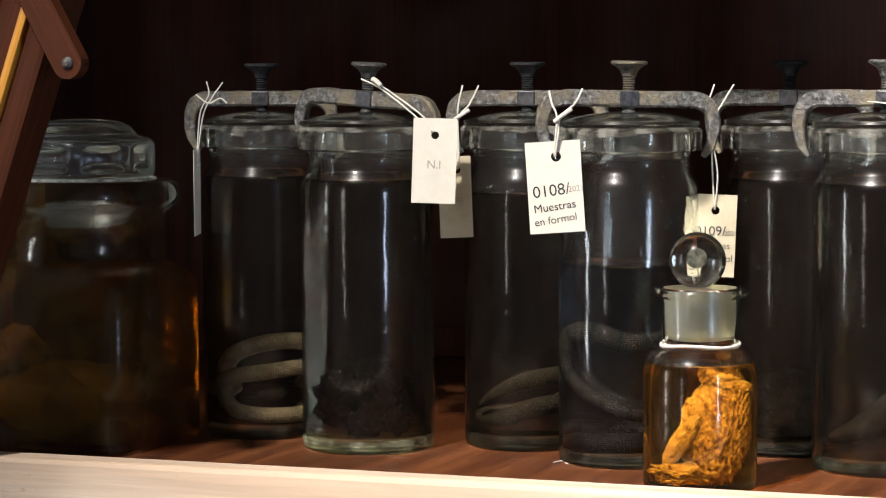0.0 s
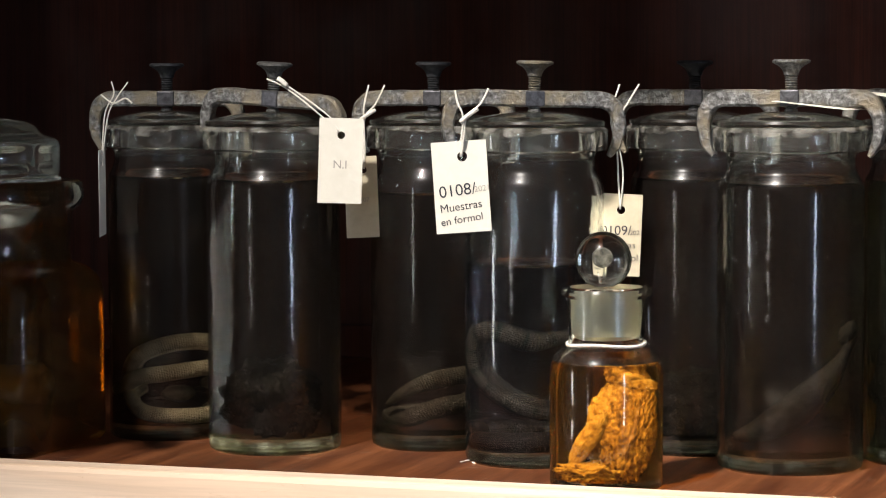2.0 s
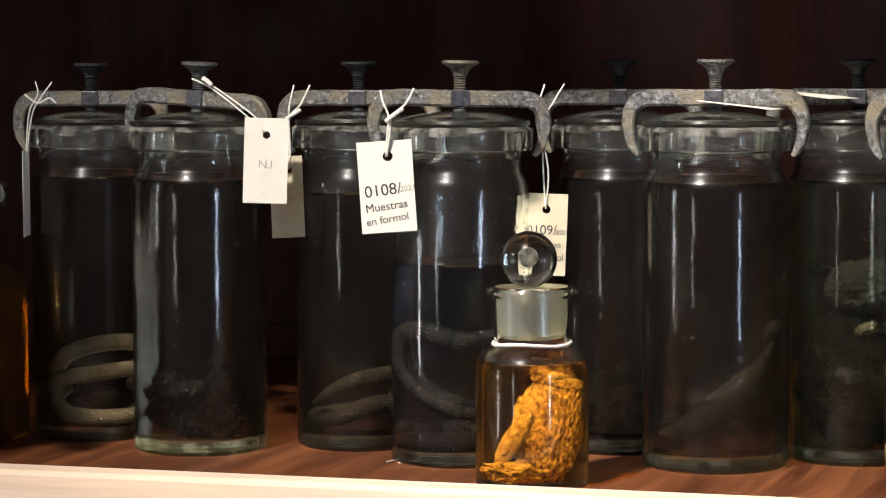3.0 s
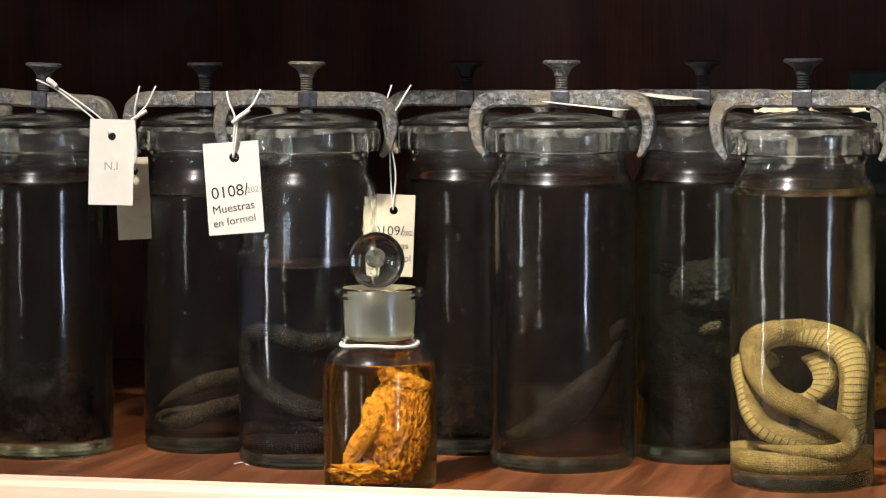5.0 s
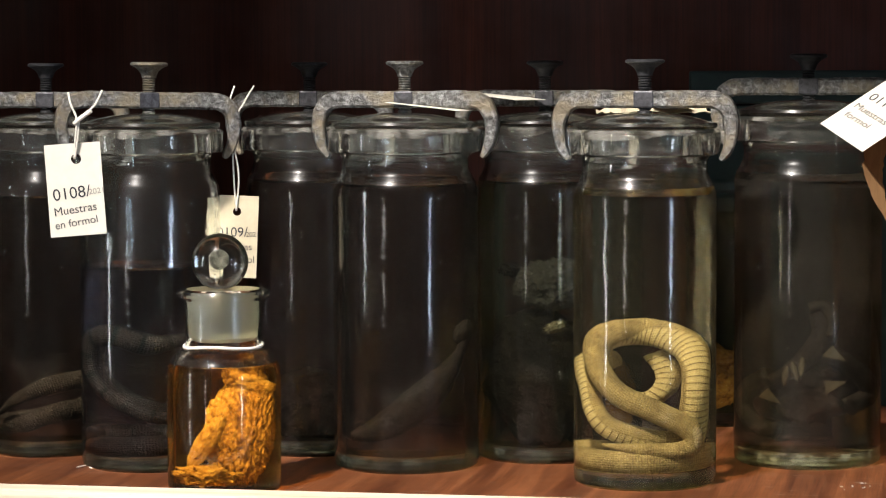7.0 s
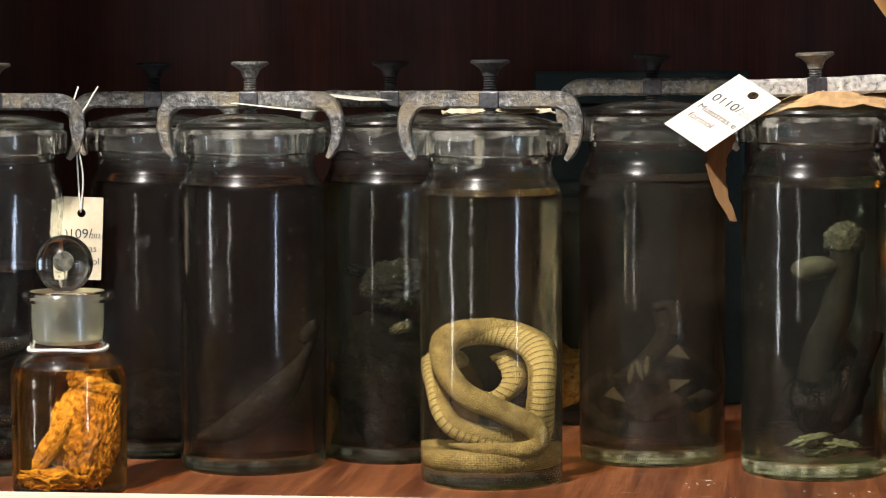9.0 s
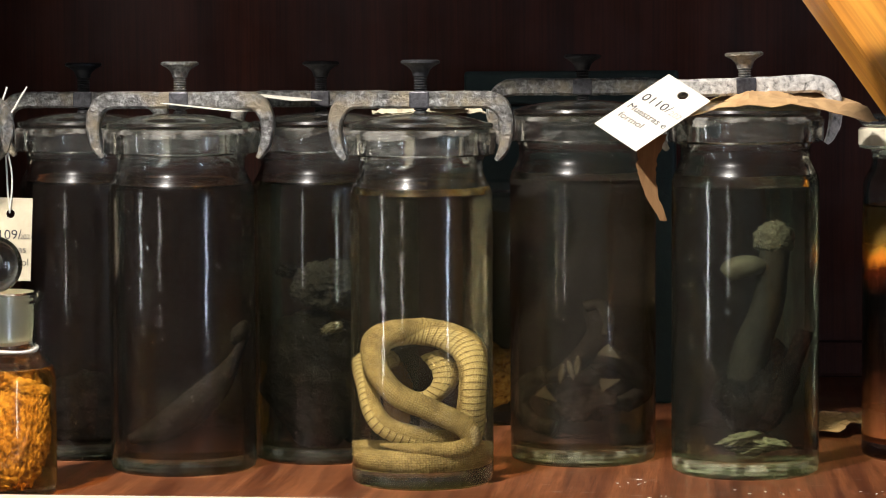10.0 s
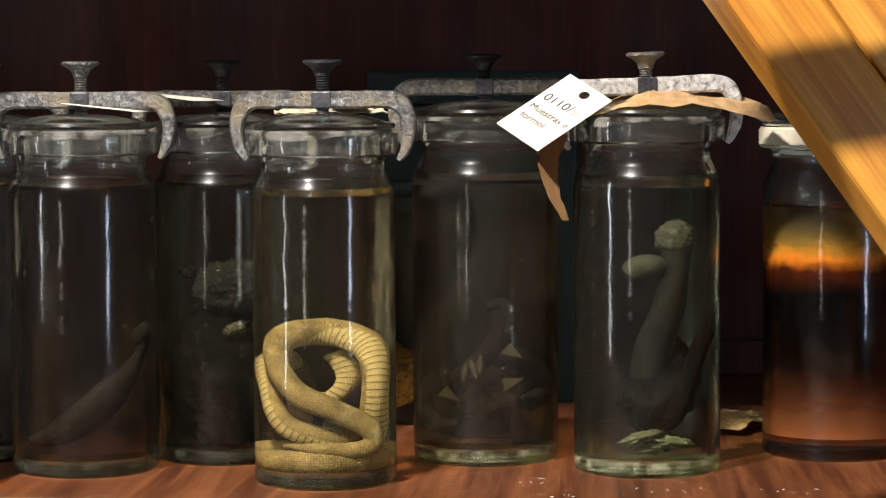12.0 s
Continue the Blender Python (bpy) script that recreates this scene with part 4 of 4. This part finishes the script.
part("flap", blob((0.0060, 0.005, 0.021), 53, 0.12, 2.0, 6, 0.03, 0.10), RUST, slab_thing, "", pose(-0.010, -0.008, 0.030, 0, 27, 0))
part("top_flap", blob((0.012, 0.006, 0.005), 57, 0.25, 2.0, 4), RUST, slab_thing, "", pose(0.018, -0.004, 0.069, 0, 14, 0))
part("crumbs", blob((0.018, 0.014, 0.007), 54, 0.35, 2.6, 5, 0.1, 0.15), RUST, slab_thing, "", pose(-0.010, -0.006, 0.006))

# murky mass in the square jar
murky = empty("murky_specimen", pose(-1.049, 1.926, SHELF + 0.0125), "large dull brown mass sunk in amber fluid", "specimen", "specimens in the jars")
TAWNY = speckled("tawny flesh", [(0.3, (0.09, 0.062, 0.032)), (0.7, (0.20, 0.15, 0.085))], 40, 0.7, 0, 0.5, 0.003)
part("mass", blob((0.046, 0.036, 0.030), 61, 0.22, 1.4, 4), TAWNY, murky, "", pose(-0.010, -0.015, 0.031))
part("lobe", blob((0.024, 0.022, 0.020), 62, 0.30, 2.0, 4), TAWNY, murky, "", pose(-0.040, -0.020, 0.066))
part("limb", rope([(0.0, -0.02, 0.045), (0.025, -0.022, 0.046), (0.050, -0.025, 0.042)], lambda u: 0.017 - 0.004 * u, 6, 16), TAWNY, murky)


# ---- the tags ----
def card_mesh(w, h, hole, curl=0.0):
    """A card with a punched hole near its top; x across, y up, z towards the viewer."""
    bm = bmesh.new()
    cx, cy, r = hole
    n = 24
    rim = []
    for k in range(n):
        a = 2 * math.pi * k / n
        c, s = math.cos(a), math.sin(a)
        t = min(((w / 2 - cx) / c) if c > 1e-6 else ((-w / 2 - cx) / c) if c < -1e-6 else 9, ((h / 2 - cy) / s) if s > 1e-6 else ((-h / 2 - cy) / s) if s < -1e-6 else 9)
        rim.append((cx + c * t, cy + s * t))
    for corner in ((-w / 2, -h / 2), (w / 2, -h / 2), (w / 2, h / 2), (-w / 2, h / 2)):
        k = min(range(n), key=lambda i: (rim[i][0] - corner[0]) ** 2 + (rim[i][1] - corner[1]) ** 2)
        rim[k] = corner
    def lift(x, y):
        return curl * (x / w) ** 2 * 4
    inner = [bm.verts.new((cx + r * math.cos(2 * math.pi * k / n), cy + r * math.sin(2 * math.pi * k / n), lift(cx, cy))) for k in range(n)]
    outer = [bm.verts.new((x, y, lift(x, y))) for x, y in rim]
    for k in range(n):
        bm.faces.new((inner[k], inner[(k + 1) % n], outer[(k + 1) % n], outer[k]))
    ext = bmesh.ops.extrude_face_region(bm, geom=bm.faces[:])
    for v in ext["geom"]:
        if isinstance(v, bmesh.types.BMVert):
            v.co.z -= 0.0004
    return finish(bm, False)


def tag(at, w, h, yaw, roll, hole, mat, label, lines=(), strings=(), tip=0.0):
    thing = empty("paper_tag", pose(*at, 90 + tip, 0, yaw) @ pose(0, 0, 0, 0, 0, roll), label, "tag", "paper tags on the jars")
    part("card", card_mesh(w, h, hole), mat, thing)
    for words, x, y, size, ink, slant in lines:
        text_mesh(words, size, ink, thing, pose(x, y, 0.00025, 0, 0, slant))
    inv = thing.matrix_basis.inverted()
    for points, r in strings:
        path = smooth_path([inv @ Vector(p) for p in points], 6)
        part("string", tube(path, r, 6), TWINE, thing, "white cotton string")
    return thing


tag((-0.7475, 1.9455, 1.4340), 0.0345, 0.0668, 21, -2.0, (0.000, 0.0200, 0.0030), CARD_WHITE, "white paper tag lettered N.I on string",
    [("N.I", -0.006, -0.0060, 0.0092, PENCIL, 0)],
    [([(-0.8062, 1.9380, 1.4984), (-0.790, 1.940, 1.4905), (-0.7640, 1.9440, 1.4700), (-0.7495, 1.9450, 1.4560)], 0.0007),
     ([(-0.7950, 1.9400, 1.4960), (-0.778, 1.941, 1.4850), (-0.7560, 1.9440, 1.4685), (-0.7485, 1.9450, 1.4560)], 0.0007),
     ([(-0.7965, 1.937, 1.4985), (-0.7930, 1.937, 1.4965), (-0.7895, 1.938, 1.4930)], 0.0020)])
tag((-0.7440, 1.9830, 1.4040), 0.0262, 0.0650, 20, 2.0, (0.0020, 0.0215, 0.0028), CARD, "cream paper tag on white string with faint writing",
    [("0107", -0.004, -0.004, 0.005, PENCIL, 0)],
    [([(-0.7364, 1.9800, 1.4930), (-0.7385, 1.976, 1.4790), (-0.7400, 1.978, 1.4680), (-0.7410, 1.983, 1.4400), (-0.7425, 1.984, 1.4262)], 0.0007),
     ([(-0.7240, 1.9830, 1.4930), (-0.7300, 1.978, 1.4780), (-0.7400, 1.979, 1.4660), (-0.7420, 1.983, 1.4400), (-0.7425, 1.984, 1.4262)], 0.0007),
     ([(-0.7420, 1.977, 1.4660), (-0.7370, 1.976, 1.4690), (-0.7300, 1.978, 1.4735)], 0.0015)])
tag((-0.6363, 1.9110, 1.4160), 0.0418, 0.0695, 18.3, 3.6, (0.0022, 0.0230, 0.0038), CARD_WHITE, "cream paper tag lettered 0108/2021 Muestras en formol",
    [("0108/", -0.0170, -0.0075, 0.0125, INK, 4), ("2021", 0.0098, -0.0045, 0.0062, PENCIL, 4), ("Muestras", -0.0170, -0.0190, 0.0088, INK, 5), ("en formol", -0.0170, -0.0290, 0.0082, INK, 6)],
    [([(-0.6400, 1.9080, 1.4890), (-0.6370, 1.905, 1.4800), (-0.6330, 1.906, 1.4690), (-0.6350, 1.908, 1.4520), (-0.6363, 1.910, 1.4390)], 0.0008),
     ([(-0.6150, 1.9130, 1.4905), (-0.6200, 1.909, 1.4790), (-0.6310, 1.908, 1.4690), (-0.6330, 1.908, 1.4540), (-0.6360, 1.910, 1.4390)], 0.0008),
     ([(-0.6350, 1.906, 1.4655), (-0.6290, 1.905, 1.4700), (-0.6215, 1.907, 1.4755)], 0.0017)])
tag((-0.5385, 1.9990, 1.3760), 0.0390, 0.0640, 15, -2.5, (0.0030, 0.0195, 0.0032), CARD, "cream paper tag lettered 0109/2021 on string",
    [("0109/", -0.0120, -0.0005, 0.0105, INK, 2), ("2021", 0.0105, 0.0002, 0.0052, INK, 2), ("Muestras", -0.012, -0.011, 0.0075, INK, 2), ("en formol", -0.012, -0.021, 0.0075, INK, 2)],
    [([(-0.5360, 2.000, 1.4930), (-0.5400, 1.996, 1.4760), (-0.5385, 1.998, 1.4560), (-0.5330, 1.999, 1.4250), (-0.5352, 1.999, 1.3960)], 0.0007),
     ([(-0.5212, 2.003, 1.4930), (-0.5280, 1.998, 1.4800), (-0.5370, 1.999, 1.4620), (-0.5370, 1.999, 1.4250), (-0.5352, 1.999, 1.3960)], 0.0007)])
tag((-0.9640, 1.966, 1.4060), 0.0380, 0.0705, 108, 1.0, (0.0, 0.024, 0.003), CARD_WHITE, "white paper tag hanging edge-on from knotted string",
    (), [([(-0.9528, 1.962, 1.4965), (-0.9500, 1.960, 1.4860), (-0.9590, 1.962, 1.4700), (-0.9640, 1.965, 1.4310)], 0.0006),
         ([(-0.9400, 1.966, 1.4960), (-0.9480, 1.961, 1.4830), (-0.9570, 1.963, 1.4680), (-0.9640, 1.966, 1.4310)], 0.0006),
         ([(-0.9620, 1.961, 1.4860), (-0.9500, 1.959, 1.4790), (-0.9400, 1.960, 1.4830), (-0.9340, 1.961, 1.4790)], 0.0007)])
tilted = tag((-0.0410, 1.9640, 1.4722), 0.0455, 0.0745, 0, 0, (0.0030, 0.0275, 0.0042), CARD_WHITE, "white paper tag lettered 0110/2021 Muestras en formol, tilted",
    [("0110/", -0.0180, 0.0040, 0.0120, INK, 4), ("2021", 0.0100, 0.0055, 0.0075, PENCIL, 4), ("Muestras e", -0.0190, -0.0090, 0.0088, INK, 2), ("formol", -0.0170, -0.0200, 0.0088, INK, 3)])
across, along = Vector((75, -64, -48)).normalized(), Vector((133, 89, 88)).normalized()
along = (along - across * along.dot(across)).normalized()
lean = Matrix((across, along, across.cross(along))).transposed().to_4x4()
lean.translation = (-0.0410, 1.9640, 1.4722)
tilted.matrix_basis = lean
# cards lying on lids
tag((-0.3790, 1.993, 1.4770), 0.036, 0.062, 78, 0.0, (0.0, 0.023, 0.003), CARD_WHITE, "white paper tag lying flat on a jar lid", tip=-84)
tag((-0.3350, 2.050, 1.4845), 0.036, 0.062, 60, 0.0, (0.0, 0.023, 0.003), CARD_WHITE, "white paper tag lying flat beside the screw", tip=-84)


# ---- torn brown paper ----
def crumpled(points, width, seed, ripple=0.004, steps=8, tilt=0.0, point=0.0):
    """A creased strip of paper along a line, lying across it."""
    path = smooth_path(points, steps)
    bm = bmesh.new()
    rows = []
    for i, p in enumerate(path):
        d = (path[min(i + 1, len(path) - 1)] - path[max(i - 1, 0)]).normalized()
        w = Vector((-d.y, d.x, 0)) if abs(d.z) < 0.7 else Vector((0.85, 0.5, 0))
        w.normalize()
        row = []
        for k in range(7):
            s = (k / 6 - 0.5) * width * (1 + 0.25 * noise.noise(Vector((i * 0.45, seed, k * 0.1))))
            s *= 1 - point * i / (len(path) - 1)
            q = p + w * s + Vector((0, 0, tilt * s)) + Vector((0, 0, 1)) * ripple * (noise.noise(Vector((i * 0.19 + seed, k * 0.5, seed * 2.0))) + 0.7 * noise.noise(Vector((i * 0.55, k * 0.9 + seed, seed))))
            row.append(bm.verts.new(q))
        rows.append(row)
    for a, b in zip(rows, rows[1:]):
        for k in range(6):
            bm.faces.new((a[k], a[k + 1], b[k + 1], b[k]))
    ext = bmesh.ops.extrude_face_region(bm, geom=bm.faces[:])
    for v in ext["geom"]:
        if isinstance(v, bmesh.types.BMVert):
            v.co.z -= 0.0004
            v.co.y += 0.0003
    return finish(bm, False)


wrap = empty("brown_paper", pose(0, 0, 0), "torn crumpled brown kraft paper lying across a jar lid", "paper")
part("sheet", crumpled([(-0.012, 2.000, 1.4735), (0.012, 1.990, 1.4795), (0.030, 1.985, 1.4840), (0.055, 1.988, 1.4815), (0.085, 1.995, 1.4780), (0.118, 2.002, 1.4730)], 0.062, 2.0, 0.0042, 4, 0.20), KRAFT, wrap)
part("tail", crumpled([(-0.0395, 1.960, 1.4560), (-0.0440, 1.958, 1.4420), (-0.0450, 1.960, 1.4260), (-0.0410, 1.964, 1.4100), (-0.0330, 1.970, 1.3920)], 0.023, 6.0, 0.001, 8, 0.0, 0.75), DARK_KRAFT, wrap, "brown paper strip hanging down")
scrap = empty("paper_scrap", pose(0, 0, 0), "cream paper scrap with punched holes lying behind a jar lid", "paper")
part("sheet", crumpled([(0.070, 2.030, 1.4800), (0.095, 2.035, 1.4720), (0.122, 2.040, 1.4640)], 0.030, 9.0, 0.002), CARD, scrap)
fold = empty("folded_paper", pose(0, 0, 0), "folded yellowish cream paper lying on a jar lid", "paper")
part("sheet", crumpled([(-0.250, 1.972, 1.4728), (-0.232, 1.975, 1.4738), (-0.210, 1.980, 1.4745), (-0.188, 1.985, 1.4736), (-0.168, 1.990, 1.4726)], 0.024, 4.0, 0.0035, 5, 0.12), CARD, fold)
leaf = empty("paper_scrap", pose(0, 0, 0), "curled brown paper scrap lying on the shelf behind the jars", "paper")
part("sheet", crumpled([(0.085, 2.20, SHELF + 0.006), (0.11, 2.24, SHELF + 0.012), (0.15, 2.27, SHELF + 0.010)], 0.05, 12.0, 0.004), KRAFT, leaf)

# ---- things behind the rows ----
GREEN = speckled("dark green cloth", [(0.3, (0.004, 0.014, 0.011)), (0.7, (0.007, 0.024, 0.019))], 200, 0.7, 0, 0.4)
case = empty("green_box", pose(-0.125, 2.47, SHELF), "dark green cloth-covered box standing against the back", "box")
part("body", box(0.19, 0.10, 0.272, 0.003, (0, 0, 0.136)), GREEN, case)
part("cover", box(0.194, 0.104, 0.030, 0.003, (0, 0, 0.2885)), GREEN, case)

rear = empty("specimen_jar", pose(-0.190, 2.30, SHELF + 0.0006), "glass jar of clear fluid with a yellow lump, at the back", "jar")
part("body", lathe([(0, 0.004), (0.040, 0.002), (0.050, 0), (0.052, 0.005), (0.052, 0.175), (0.047, 0.186), (0.044, 0.195), (0.048, 0.199), (0.048, 0.208), (0.0, 0.209)]), GLASS, rear).visible_shadow = False
part("fluid", lathe([(0, 0.012), (0.047, 0.012), (0.048, 0.018), (0.048, 0.170), (0, 0.170)], 40), YELLOWED, rear)
lump = empty("specimen", pose(-0.190, 2.30, SHELF + 0.0130), "ochre yellow lump sunk in a jar", "specimen", "specimens in the jars")
part("mass", blob((0.026, 0.026, 0.026), 71, 0.3, 2.0, 4), RUST, lump, "", pose(0, 0, 0.028))

# ---- small litter on the shelf ----
LITTER = speckled("chipped paint", [(0.3, (0.45, 0.40, 0.33)), (0.7, (0.66, 0.60, 0.50))], 200, 0.9, 0, 0.4)
thread = empty("thread", pose(-0.640, 1.935, SHELF), "short white cotton thread lying on the shelf", "thread")
part("strand", tube(smooth_path([(-0.008, 0.006, 0.001), (-0.003, 0.016, 0.0012), (0.004, 0.004, 0.001), (0.011, 0.010, 0.001)], 8), 0.0005, 6), TWINE, thread)
random.seed(7)
for cx, cy, count in ((-0.055, 1.935, 9), (0.045, 1.905, 6), (-0.03, 1.865, 5), (0.12, 1.90, 5)):
    for k in range(count):
        chip = empty("paint_chip", pose(cx + random.gauss(0, 0.014), cy + random.gauss(0, 0.016), SHELF, 0, 0, random.uniform(0, 180)), "tiny pale paint chip lying on the shelf", "chip", "paint chips on the shelf")
        part("flake", blob((random.uniform(0.0004, 0.0019), random.uniform(0.0004, 0.0010), 0.0003), k + 3, 0.4, 2.0, 2), LITTER, chip, "", pose(0, 0, 0.0004))
